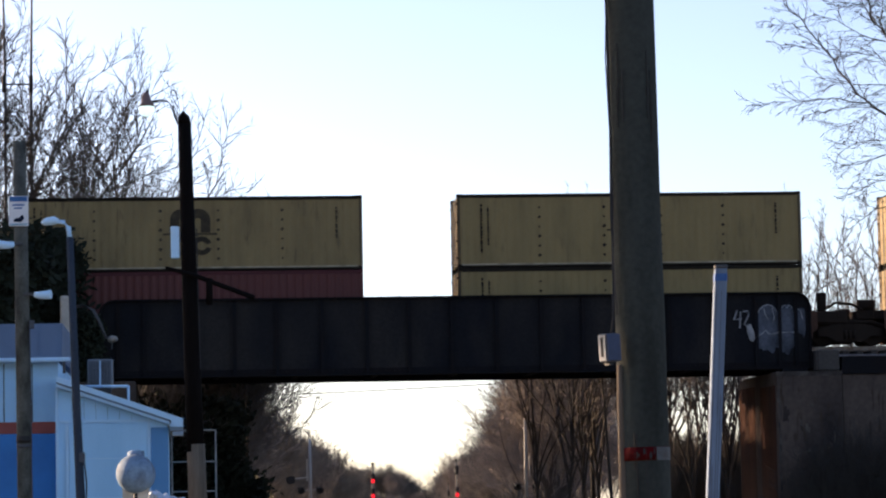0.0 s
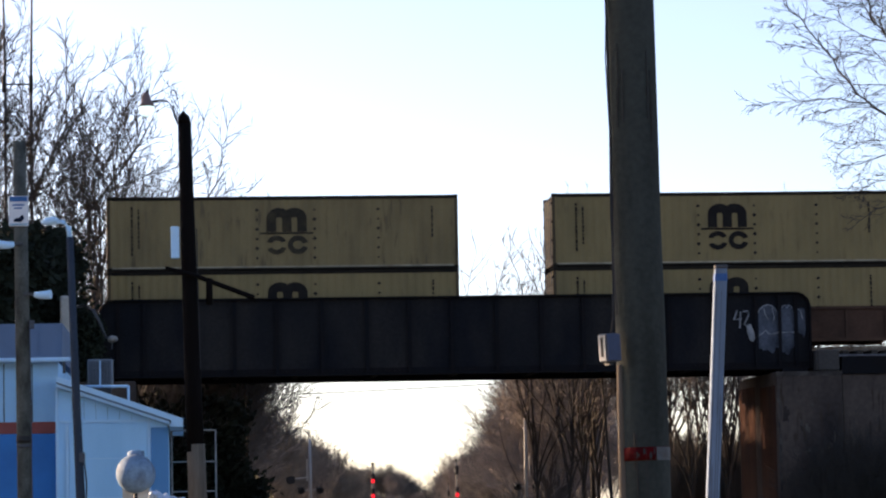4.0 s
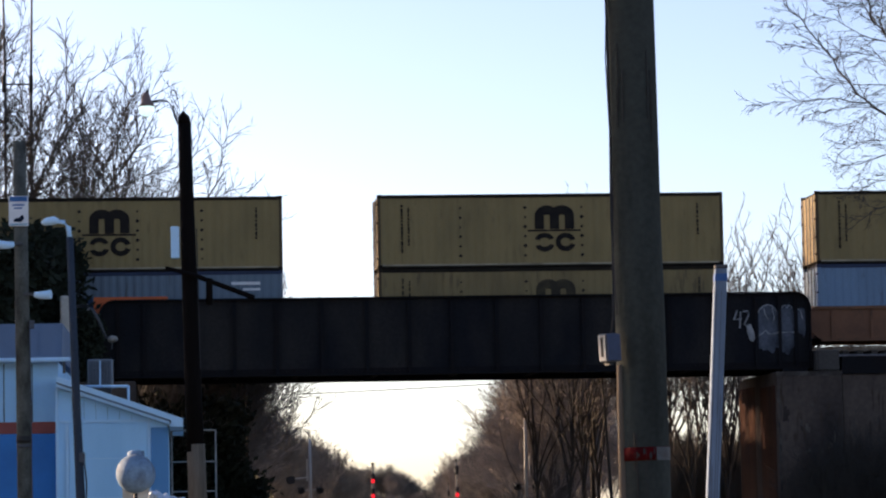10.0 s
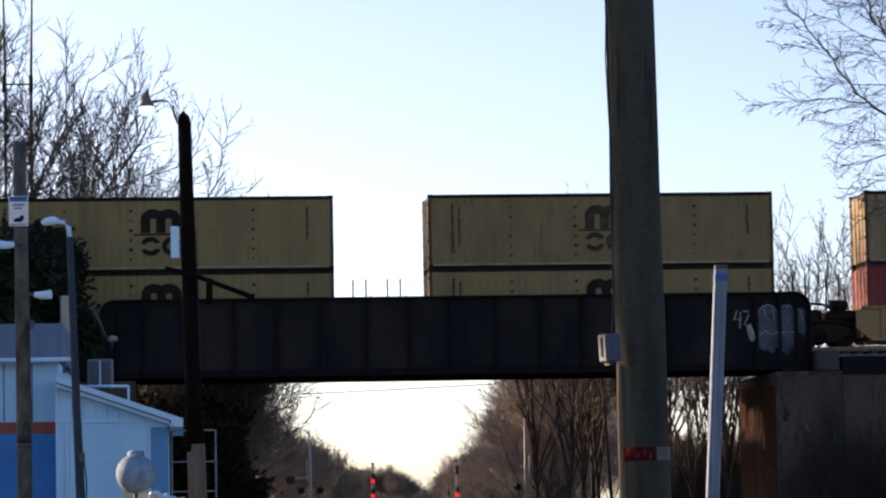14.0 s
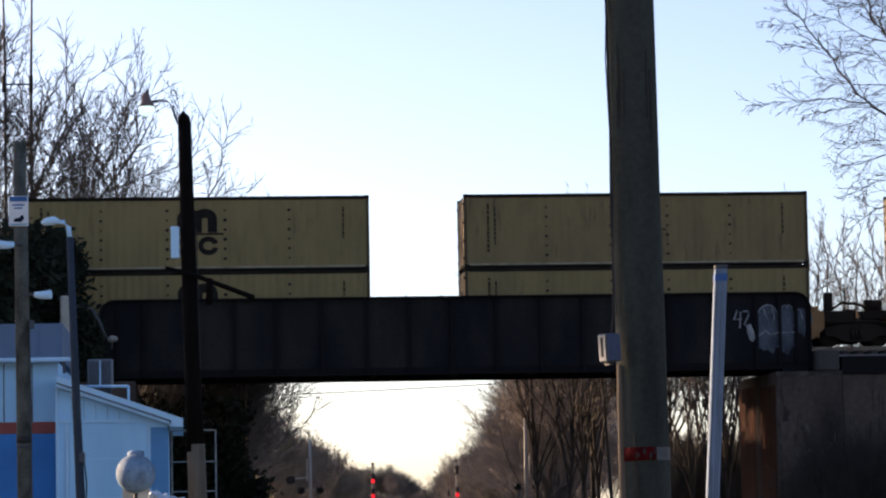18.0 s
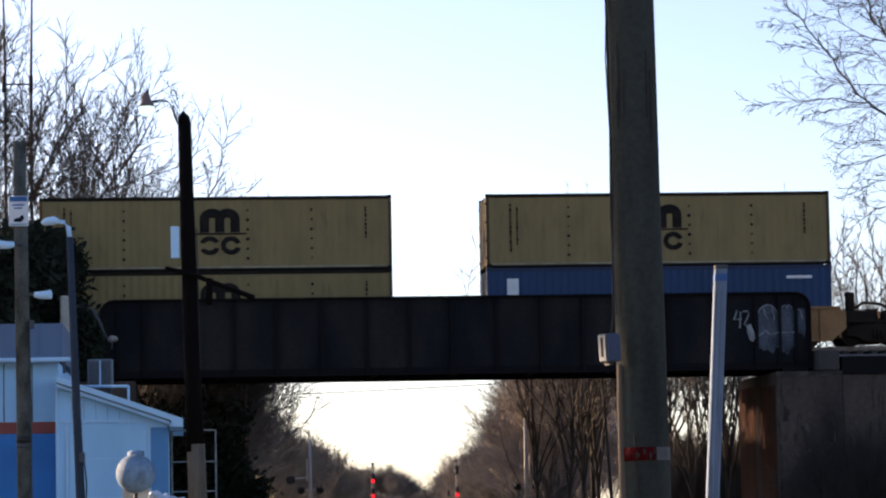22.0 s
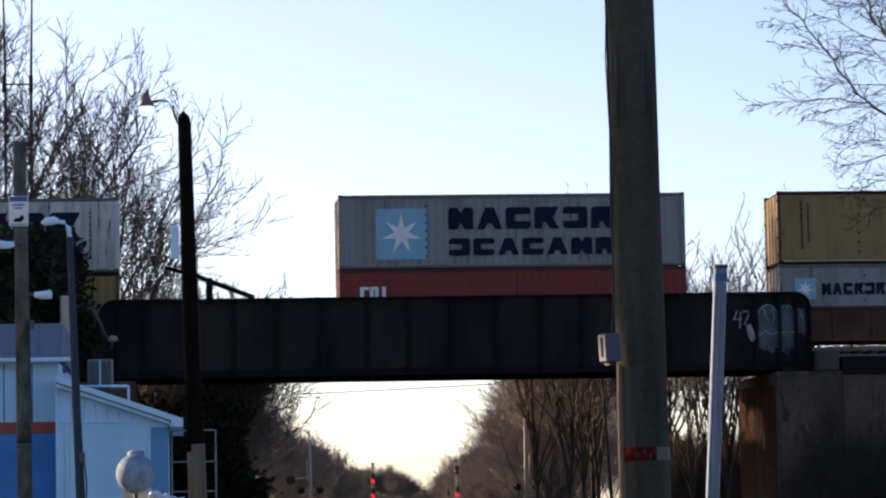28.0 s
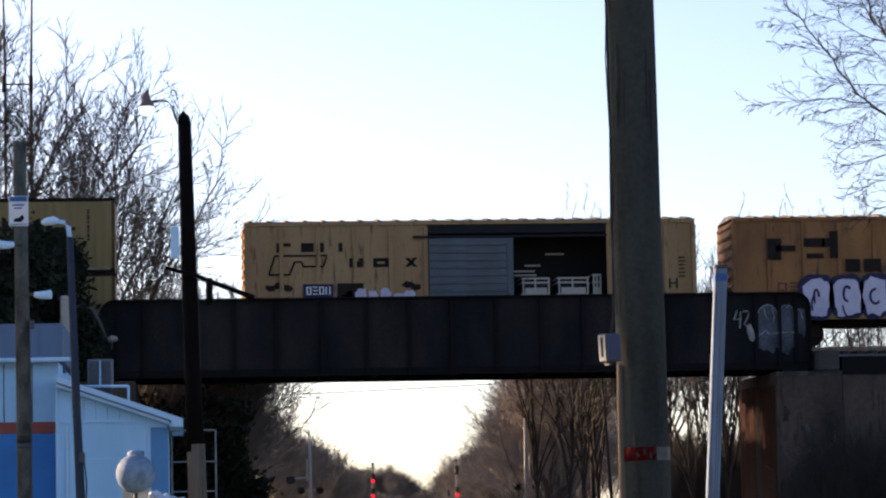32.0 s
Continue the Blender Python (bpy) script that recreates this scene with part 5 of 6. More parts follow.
an = thing("antenna_mast", pose(0, 0, 0), "thin twin steel antenna masts with a cross bar", "antenna")
for x0, x1 in ((-4.66, -4.72), (-3.98, -3.93)):
    part("mast", tube(B(), [(x0, 80, 6.0), (x0, 80, 13.1), (x1, 80, 16.5)], [0.045, 0.04, 0.022], 8), M_GALV, an)
part("cross_bar", tube(B(), [(-4.72, 80, 13.12), (-3.94, 80, 13.12)], 0.025, 6), M_GALV, an)
part("insulator", tube(B(), [(-3.98, 79.97, 12.9), (-3.98, 79.97, 13.35)], 0.055, 8), M_BLACK, an)
part("insulator", tube(B(), [(-4.69, 79.97, 12.9), (-4.69, 79.97, 13.35)], 0.055, 8), M_BLACK, an)
part("mast_foot", bx(-4.75, -3.9, 79.8, 80.2, 0, 6.0), M_CONC, an)
an.matrix_basis = pose(0, 0, -0.935) @ Matrix.Diagonal((1.55, 1.55, 1.55, 1))


# ---- signals in the distance ----
def signal(x, y, top, lights):
    s = thing("railway_signal", pose(0, 0, 0), "tall railway signal mast with red lights lit", "railway signal", "distant signals")
    part("mast", tube(B(), [(x, y, 0), (x, y, top - 0.3)], 0.075, 8), M_GALV, s)
    part("finial", tube(B(), [(x, y, top - 0.3), (x, y, top)], [0.1, 0.14], 8), M_BLACK, s)
    for z, lit in lights:
        h = part("signal_head", bx(x - 0.2, x + 0.2, y - 0.3, y - 0.1, z - 0.12, z + 0.75, bevel=0.06), M_BLACK, s)
        part("hood", tube(B(), [(x, y - 0.31, z + 0.18), (x, y - 0.6, z + 0.18)], [0.19, 0.17], 10, cap=False), M_BLACK, h)
        part("lens", tube(B(), [(x, y - 0.36, z), (x, y - 0.34, z)], 0.21 if lit else 0.12, 12), M_REDLAMP if lit else M_BLACK, h, "lit red lens" if lit else "dark lens")


signal(18.75, 300, 6.1, [(4.25, True), (2.75, True)])
signal(27.2, 300, 6.3, [(4.9, False), (2.75, True)])
signal(43.9, 500, 5.4, [(3.4, False)])


def crossing(x, y, top, zf, q, side):
    """A crossing mast: flashers at height zf, spread q to each side."""
    s = thing("crossing_signal", pose(0, 0, 0), "grey crossing signal mast with dark flasher heads", "crossing signal", "crossing signals")
    part("mast", tube(B(), [(x, y, 0), (x, y, top)], [q * 0.2, q * 0.14], 10), M_MAST, s)
    part("flasher_arm", tube(B(), [(x - q * 1.2, y - 0.1, zf), (x + q * 1.2, y - 0.1, zf)], q * 0.06, 6), M_MAST, s)
    for e in (-q, q):
        h = part("flasher", tube(B(), [(x + e, y - 0.15, zf), (x + e, y - 0.25, zf)], q * 0.42, 14), M_BLACK, s, "dark round flasher head")
        part("hood", tube(B(), [(x + e, y - 0.25, zf + 0.04), (x + e, y - 0.5, zf + 0.02)], [q * 0.29, q * 0.26], 10, cap=False), M_BLACK, h)
    if side:
        part("bracket", tube(B(), [(x, y, zf + q * 1.43), (x + side * q * 1.9, y, zf + q * 1.23)], q * 0.08, 6), M_MAST, s)
        part("bell_head", blob(B(), x + side * q * 2.1, zf + q * 1.1, q * 0.95, q * 0.9, y - 0.25, y + 0.15, 21, 12), M_BLACK, s)
    part("side_pipe", tube(B(), [(x + (side * 0.73 + 0.4) * q, y, zf + q), (x + (side * 0.73 + 0.4) * q, y, zf + q * 3.4)], q * 0.08, 6), M_MAST, s)


crossing(8.34, 200, 6.3, 2.86, 0.62, -1)
crossing(15.05, 132, 5.46, 2.466, 0.41, 0)
wr = thing("overhead_cable", pose(0, 0, 0), "thin black overhead cable", "cable")
part("span", tube(B(), [(-8 + k * 2, 150, 7.25 + 0.0009 * (k * 2 - 8) ** 2 + 0.018 * (k * 2 - 8)) for k in range(22)], 0.022, 5), M_CABLE, wr)

yl = thing("yard_lamp", pose(0, 0, 0), "small white lamp on a dark slanting bracket arm", "lamp")
part("bracket_arm", tube(B(), [(-3.64, 101.0, 8.55), (-3.3, 100.8, 8.6), (-2.98, 100.6, 8.42), (-2.75, 100.6, 7.95), (-2.56, 100.6, 7.46)], [0.05, 0.055, 0.06, 0.055, 0.05], 8), M_GALV, yl)
part("lamp", ball(B(), (-2.34, 100.5, 7.44), 0.17, squash=0.72), M_GATE, yl, "small off-white lamp")
part("lamp_arm", tube(B(), [(-2.57, 100.58, 7.5), (-2.36, 100.5, 7.5)], 0.03, 6), M_GALV, yl)
part("lamp_stem", tube(B(), [(-2.36, 100.5, 7.36), (-2.38, 100.5, 7.1)], 0.02, 6), M_GALV, yl)


# ---- boxcars at the end of the train ----
def boxcar(kind):
    rusty = kind == "rusty"
    paint = M_BOXR if rusty else M_BOXY
    c = thing("boxcar", pose(0, 0, 0), "rusty orange boxcar with bubble graffiti" if rusty else "ochre boxcar with its plug door open showing cargo",
              "boxcar", "boxcars")
    L, Wd, z0, z1 = 7.883, 1.45, 1.15, 4.42
    D0, D1 = (6.34 - L, 12.65 - L) if not rusty else (6.3 - L, 9.6 - L)
    for sgn in (-1, 1):
        y0, y1 = sorted((sgn * Wd, sgn * (Wd - 0.08)))
        for xa, xb in ((-L, D0), (D1, L)):
            s = part("side_wall", bx(xa, xb, y0, y1, z0, z1), paint, c)
            n = max(2, round((xb - xa) / 1.17))
            for k in range(n + 1):
                x = xa + (xb - xa) * k / n
                x = min(max(x, xa + 0.05), xb - 0.05)
                ya, yb = sorted((sgn * Wd, sgn * (Wd + 0.075)))
                part("side_post", bx(x - 0.07, x + 0.07, ya, yb, z0 + 0.1, z1 - 0.08), paint, s)
        ya, yb = sorted((sgn * (Wd - 0.1), sgn * (Wd + 0.06)))
        part("top_chord", bx(-L, L, ya, yb, z1 - 0.001, z1 + 0.12), paint, c)
        part("side_sill", bx(-L, L, ya, yb, z0 - 0.22, z0 - 0.001), paint, c)
        # black header carries the shade under the roof overhang in its colour
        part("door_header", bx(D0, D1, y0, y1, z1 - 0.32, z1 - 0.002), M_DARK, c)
        if sgn > 0 or rusty:
            part("door_leaf", bx(D0 + 0.02, D1 - 0.02, y0, y1, z0, z1 - 0.33), paint if rusty else M_DOORG, c)
    if not rusty:
        d = part("plug_door", bx(D0 + 0.05, D0 + 3.0, -Wd - 0.14, -Wd - 0.06, z0 - 0.1, z1 - 0.5, bevel=0.01), M_DOORG, c, "blue-grey ribbed plug door slid open")
        for k in range(10):
            z = z0 + 0.1 + k * 0.27
            part("door_rib", bx(D0 + 0.1, D0 + 2.75, -Wd - 0.2, -Wd - 0.141, z, z + 0.1), M_DOORG, d)
        part("door_edge", bx(D0 + 2.78, D0 + 2.98, -Wd - 0.18, -Wd - 0.141, z0, z1 - 0.55), M_DOORG, d)
        part("door_track", bx(D0 - 0.5, D1, -Wd - 0.15, -Wd - 0.06, z1 - 0.48, z1 - 0.40), M_DARK, c)
        for x, w, hh in ((3.34, 1.0, 1.15), (4.6, 1.12, 1.15), (5.85, 0.26, 1.25)):
            x = D0 + x
            # load body coloured as dark as the shaded car inside
            q = part("cargo_pallet", bx(x, x + w, -1.0, 0.3, z0 + 0.25, z0 + 0.25 + hh, bevel=0.04), M_DARK, c, "pallet load in the interior's shade black, with pale straps")
            for zz in (0.55, 0.95, hh - 0.05):
                part("strap", bx(x - 0.01, x + w * 0.96, -1.03, 0.31, z0 + 0.25 + zz, z0 + 0.31 + zz), M_CRATE, q)
            for f in (0.03, 0.45, 0.93):
                part("strap", bx(x + w * f, x + w * f + 0.05, -1.04, 0.32, z0 + 0.6, z0 + 0.26 + hh), M_CRATE, q)
            part("carton", bx(x + w * 0.12, x + w * 0.88, -1.05, -0.99, z0 + 0.8, z0 + 1.05), M_CRATE, q, "pale carton")
        for x, z, w in ((3.2, 1.66, 0.8), (3.2, 1.8, 0.75), (3.6, 2.0, 0.55), (4.35, 2.4, 0.65)):
            part("load_bar", bx(D0 + x, D0 + x + w, 0.2, 0.3, z0 + z - 0.1, z0 + z - 0.04), M_CRATE, c)
    # floor and lining are painted near black for the unlit interior
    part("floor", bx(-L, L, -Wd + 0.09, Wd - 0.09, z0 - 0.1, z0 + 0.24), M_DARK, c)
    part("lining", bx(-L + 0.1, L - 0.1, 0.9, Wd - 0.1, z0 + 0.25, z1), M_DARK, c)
    # roof, slightly ridged
    r = part("roof", prism_y([(-Wd - 0.05, z1 + 0.121), (0, z1 + 0.3), (Wd + 0.05, z1 + 0.121)], -L, L), M_BOXROOF, c)
    for k in range(25):
        x = -L + 0.2 + k * (2 * L - 0.4) / 24
        part("roof_rib", prism_y([(-Wd - 0.08, z1 + 0.11), (-Wd - 0.08, z1 + 0.165), (0, z1 + 0.345), (Wd + 0.08, z1 + 0.165), (Wd + 0.08, z1 + 0.11), (0, z1 + 0.28)], x - 0.07, x + 0.07), M_BOXROOF, r)
    for e in (-1, 1):
        xa, xb = sorted((e * L, e * (L - 0.06)))
        w = part("end_wall", bx(xa, xb, -Wd + 0.08, Wd - 0.08, z0, z1), paint, c)
        for k in range(9):
            z = z0 + 0.25 + k * 0.36
            part("end_rib", tube(B(), [(e * L, -Wd + 0.15, z), (e * L, Wd - 0.15, z)], 0.09, 6), paint, w)
        part("ladder", bx(min(e * (L - 0.05), e * (L - 0.5)), max(e * (L - 0.05), e * (L - 0.5)), -Wd - 0.08, -Wd - 0.051, z0 + 0.3, z0 + 0.33), paint, c)
        xa, xb = sorted((e * L, e * (L + 0.68)))
        part("coupler", bx(xa, xb, -0.15, 0.15, 0.75, 1.0, bevel=0.03), M_TRUCK, c)
        truck(c, e * 5.9)
    part("centre_sill", bx(-L, L, -0.3, 0.3, 0.7, 1.04), M_TRUCK, c)
    M0, M1 = -Wd - 0.012, -Wd + 0.01
    if not rusty:
        b = B()
        for x, z, w, kd in ((1.1, 3.5, 0.5, "lt"), (1.95, 3.5, 0.45, "mtbr"), (2.6, 3.5, 0.16, "l"), (3.25, 3.5, 0.16, "l"), (3.62, 2.95, 0.48, "lrmb"), (4.45, 2.95, 0.55, "lrtb"), (5.55, 2.95, 0.45, "/\\")):
            b = B()
            bars(b, -L + x, z, w, 0.32, kd, M0 - 0.003, M1, 0.15)
            part("letter_mark", b, M_LOGO, c)
        b = B()
        o1 = [(0.82, 2.72), (1.05, 3.38), (2.85, 3.38), (2.72, 3.0), (2.02, 3.0), (1.98, 3.16), (1.72, 3.16), (1.55, 2.72), (0.82, 2.72)]
        for (xa, za), (xb, zb) in zip(o1, o1[1:]):
            tube(b, [(-L + xa, M0, za), (-L + xb, M0, zb)], 0.042, 4)
        part("arrow_outline", b, M_LOGO, c)
        part("blue_plate", bx(-L + 2.02, -L + 3.05, M0 - 0.07, M1, 1.9, 2.38), M_TAGB, c)
        b = B()
        for k, kd in enumerate(("lrtb", "tmb", "lrtb", "lr")):
            b = B()
            bars(b, -L + 2.12 + k * 0.22, 2.02, 0.17, 0.27, kd, M0 - 0.082, M0 - 0.069, 0.045)
            part("reporting_mark", b, M_LETW, c)
        part("dark_panel", bx(-L + 3.2, -L + 4.1, M0 - 0.07, M1, 1.75, 2.4), M_LOGO, c)
        for k in range(6):
            part("graffiti", blob(B(), -L + 3.6 + k * 0.42, 1.78 + 0.1 * (k % 2), 0.42, 0.62, M0 - 0.07 - 0.002 * k, M1, 40 + k, rough=0.25), M_TAGL, c, "lilac white sprayed scrawl")
        for k in range(5):
            part("weathering_patch", blob(B(), -L + 0.9 + k * 0.28 + (3.9 if k > 2 else 0), 2.25 + 0.1 * (k % 2), 0.35, 0.22, M0, M1, 60 + k, rough=0.3), M_LOGO, c)
        b = B()
        for z in (2.9, 2.5):
            bars(b, L - 0.6, z, 0.22, 0.3, "tmb", M0 - 0.05, M1, 0.05)
        bars(b, L - 0.95, 2.1, 0.3, 0.35, "lrm", M0 - 0.05, M1, 0.05)
        part("graffiti", b, M_LOGO, c, "small dark scrawl")
    else:
        for k, (x, w, kd) in enumerate(((2.9, 0.95, "lrm"), (4.0, 0.95, "lrtb"), (5.0, 0.8, "ltm"), (5.85, 0.8, "lrtm"), (6.7, 0.9, "ltb"), (7.7, 0.8, "lrt"))):
            part("graffiti", blob(B(), -L + x, 1.72, w + 0.3, 1.62, M0 - 0.082, M1, 80 + k, rough=0.05), M_TAGB, c, "dark blue graffiti outline")
            part("graffiti", blob(B(), -L + x, 1.72, w + 0.02, 1.34, M0 - 0.1, M1, 180 + k, rough=0.13), M_TAGL, c, "pale lilac bubble graffiti shape")
            b = B()
            arc(b, -L + x, 1.72 + 0.1 * (k % 2), 0.13 + 0.05 * (k % 3), 0.3, 0.7 * k, 0.7 * k + 4.2, 0.09, M0 - 0.112, M1)
            part("graffiti", b, M_TAGB, c, "dark inner curl")
            b = B()
            arc(b, -L + x + 0.1, 1.45, 0.3, 0.5, 2.2 + k, 3.6 + k, 0.06, M0 - 0.114, M1)
            part("graffiti", b, M_TAGB, c, "dark inner stroke")
        for x, z, w, h2 in ((1.2, 3.05, 0.5, 0.75), (1.5, 3.35, 0.7, 0.2), (2.5, 3.5, 0.75, 0.3), (2.6, 3.1, 0.6, 0.16), (3.45, 3.1, 0.28, 0.95), (3.15, 3.5, 0.3, 0.3), (4.0, 2.6, 0.5, 0.45), (4.65, 2.6, 0.6, 0.45), (5.5, 2.6, 0.5, 0.4), (6.3, 2.6, 0.6, 0.45)):
            part("faded_lettering", bx(-L + x, -L + x + w, M0 - 0.07, M1, z, z + h2), M_LOGO, c, "dark faded lettering")
        for k, kd in enumerate(("lrtb", "tmb", "lrtb", "lr")):
            part("reporting_mark", word_at(-L + 1.55 + k * 0.425, 1.95, 0.425, 0.3, (kd,), M0, M1), M_BRN, c)
        part("yellow_sill", bx(-L + 2.6, L, -Wd - 0.075, -Wd - 0.062, z0 - 0.2, z0 - 0.05), M_YEL, c)
    return c


def word_at(x, z, w, h, kinds, y0, y1):
    b = B()
    lw = w / (len(kinds) * 1.3)
    for k, kd in enumerate(kinds):
        bars(b, x + k * lw * 1.3, z, lw, h, kd, y0, y1, 0.06)
    return b


def prism_y(outline, x0, x1):
    """An outline in y and z, drawn out along x."""
    b = B()
    a = [b.verts.new((x0, y, z)) for y, z in outline]
    c = [b.verts.new((x1, y, z)) for y, z in outline]
    n = len(outline)
    b.faces.new(a)
    b.faces.new(c[::-1])
    for k in range(n):
        b.faces.new((a[k], c[k], c[(k + 1) % n], a[(k + 1) % n]))
    return b


S32 = along(32.0)
MOVERS.append((boxcar("open"), 2.153 + 7.883 + S32, TRACK_Y, RAIL_Z))
MOVERS.append((boxcar("rusty"), 19.267 + 7.883 + S32, TRACK_Y, RAIL_Z))


# ---- trees ----
def sweep(verts, faces, pts, radii, k):
    base = len(verts)
    for i, p in enumerate(pts):
        a, b = pts[max(i - 1, 0)], pts[min(i + 1, len(pts) - 1)]
        d = (b - a).normalized()
        s = d.orthogonal().normalized()
        u = d.cross(s)
        for q in range(k):
            t = 2 * math.pi * q / k
            verts.append(p + (s * math.cos(t) + u * math.sin(t)) * radii[i])
    for i in range(len(pts) - 1):
        for q in range(k):
            q2 = (q + 1) % k
            faces.append((base + i * k + q, base + i * k + q2, base + (i + 1) * k + q2, base + (i + 1) * k + q))


def branch(rng, p, d, length, r, n, wobble, rise):
    pts, radii = [p.copy()], [r]
    for i in range(n):
        d = (d + Vector((rng.gauss(0, wobble), rng.gauss(0, wobble), rng.gauss(0, wobble * 0.7) + rise))).normalized()
        p = p + d * (length / n)
        pts.append(p)
        radii.append(r * (1 - 0.75 * (i + 1) / n))
    return pts, radii


def turned(rng, d, angle):
    ax = d.orthogonal().normalized()
    ax.rotate(Matrix.Rotation(rng.uniform(0, 2 * math.pi), 3, d))
    v = d.copy()
    v.rotate(Matrix.Rotation(angle, 3, ax))
    return v


def spray(rng, pts, radii, length, counts, twig, wobble, rise, cv, cf, start=0.2, ratio=(0.34, 0.6)):
    """Side shoots along a limb, each with its own finer shoots: counts gives how many on each order."""
    n, k0 = len(pts) - 1, counts[0]
    for k in range(k0):
        g = min(start + (1 - start) * (k + rng.random()) / k0, 0.999)
        i = int(g * n)
        p = pts[i].lerp(pts[i + 1], g * n - i)
        d = turned(rng, (pts[i + 1] - pts[i]).normalized(), rng.uniform(0.4, 0.85))
        l2 = length * rng.uniform(*ratio) * (1.2 - 0.65 * g)
        bp2, br2 = branch(rng, p, d, l2, max(radii[i] * 0.5, twig * (0.85 + 0.3 * (len(counts) - 1))), len(counts) + 1, wobble, rise)
        sweep(cv, cf, bp2, br2, 4 if len(counts) > 1 else 3)
        if len(counts) > 1:
            spray(rng, bp2, br2, l2, counts[1:], twig, wobble, rise, cv, cf, 0.15)


def fan_tree(seed, height, fork, limbs, lean, counts, twig, label, r0, twig_mat=None, bark=None, group="bare trees", wobble=0.07, rise=0.05, reach=1.0):
    """A bare tree whose trunk forks into long ascending limbs that fan out; lean gives their least and most tilt."""
    rng = random.Random(seed)
    root = thing("tree", pose(0, 0, 0), label, "tree", group)
    tv, tf, cv, cf = [], [], [], []
    top = height * (fork + 0.22)
    pts, rad = branch(rng, Vector((0, 0, -0.3)), Vector((0, 0, 1)), top, r0, 8, 0.03, 0.05)
    sweep(tv, tf, pts, rad, 9)
    for k in range(limbs):
        f = (k + rng.random()) / limbs
        z = fork / (fork + 0.22) + (1 - fork / (fork + 0.22)) * f * 0.98
        i = min(int(z * 8), 7)
        p = pts[i].lerp(pts[i + 1], z * 8 - i)
        a = lean[1] + (lean[0] - lean[1]) * f
        a *= rng.uniform(0.8, 1.1)
        turn = k * 2.4 + rng.uniform(-0.4, 0.4)
        d = Vector((math.sin(a) * math.cos(turn), math.sin(a) * math.sin(turn), math.cos(a)))
        ln = (height - p.z) * rng.uniform(0.86, 1.0) * reach
        lp, lr = branch(rng, p, d, ln, max(rad[i] * 0.66, twig * 3), 9, wobble, rise)
        sweep(tv, tf, lp, lr, 6)
        spray(rng, lp, lr, ln, counts, twig, wobble, rise, cv, cf, 0.16)
    for nm, v, f, m, lb in (("trunk", tv, tf, bark or M_BARK, ""), ("crown", cv, cf, twig_mat or M_TWIG, "bare twigs without leaves")):
        me = bpy.data.meshes.new(nm)
        me.from_pydata([tuple(x) for x in v], [], f)
        me.materials.append(m)
        part(nm, me, None, root, lb)
    return root


def at(tree, x, y, z=0.0, turn=0.0, size=1.0):
    tree.matrix_basis = pose(x, y, z, 0, 0, turn) @ Matrix.Diagonal((size, size, size, 1))
    return tree


def again(tree, x, y, z=0.0, turn=0.0, size=1.0):
    t = copy_thing(tree, pose(0, 0, 0))
    return at(t, x, y, z, turn, size)


# tall bare trees behind the bank at the left
GREY_TREE = "tall bare winter tree with fine grey-brown twigs"
T1 = at(fan_tree(1, 19.6, 0.36, 14, (0.1, 0.72), (8, 7, 4), 0.0195, GREY_TREE, 0.28), -3.5, 121, 0, 20, 0.92)
T2 = at(fan_tree(2, 22.6, 0.38, 13, (0.08, 0.66), (8, 7, 4), 0.0195, GREY_TREE, 0.3), -8.3, 125, 0, 0, 0.95)
again(T1, -10.2, 122, 0, 130, 1.06)
again(T1, -2.0, 128, 0, 250, 0.78)
# thinner trees seen above the track at the right
SCRUB = "thin bare sapling with upright grey twigs"
S1 = at(fan_tree(11, 11.4, 0.2, 9, (0.04, 0.34), (5, 4, 3), 0.016, SCRUB, 0.1, M_TWIG_S, M_BARK, wobble=0.09, rise=0.06), 16.4, 122, 0.0, 0, 1.06)
for x, y, a, q in ((14.5, 124, 160, 0.91), (15.5, 121, 220, 0.98), (17.4, 125, 20, 1.08), (18.4, 123, 100, 1.0), (20.0, 117, 15, 0.8), (20.8, 119, 140, 0.86), (21.5, 118, 260, 0.84),
                   (22.3, 121, 55, 0.92), (23.6, 124, 40, 1.04), (25.4, 122, 250, 1.06), (27.4, 120, 190, 1.02), (29.2, 123, 310, 1.1)):
    again(S1, x, y, 0, a, q)
for x, y, a, q in ((18.9, 121.5, 60, 0.56), (20.6, 126, 190, 0.55), (17.6, 129, 300, 0.54)):
    again(T1, x, y, 0, a, q)
again(T1, 34.0, 126, 0, 130, 0.66)
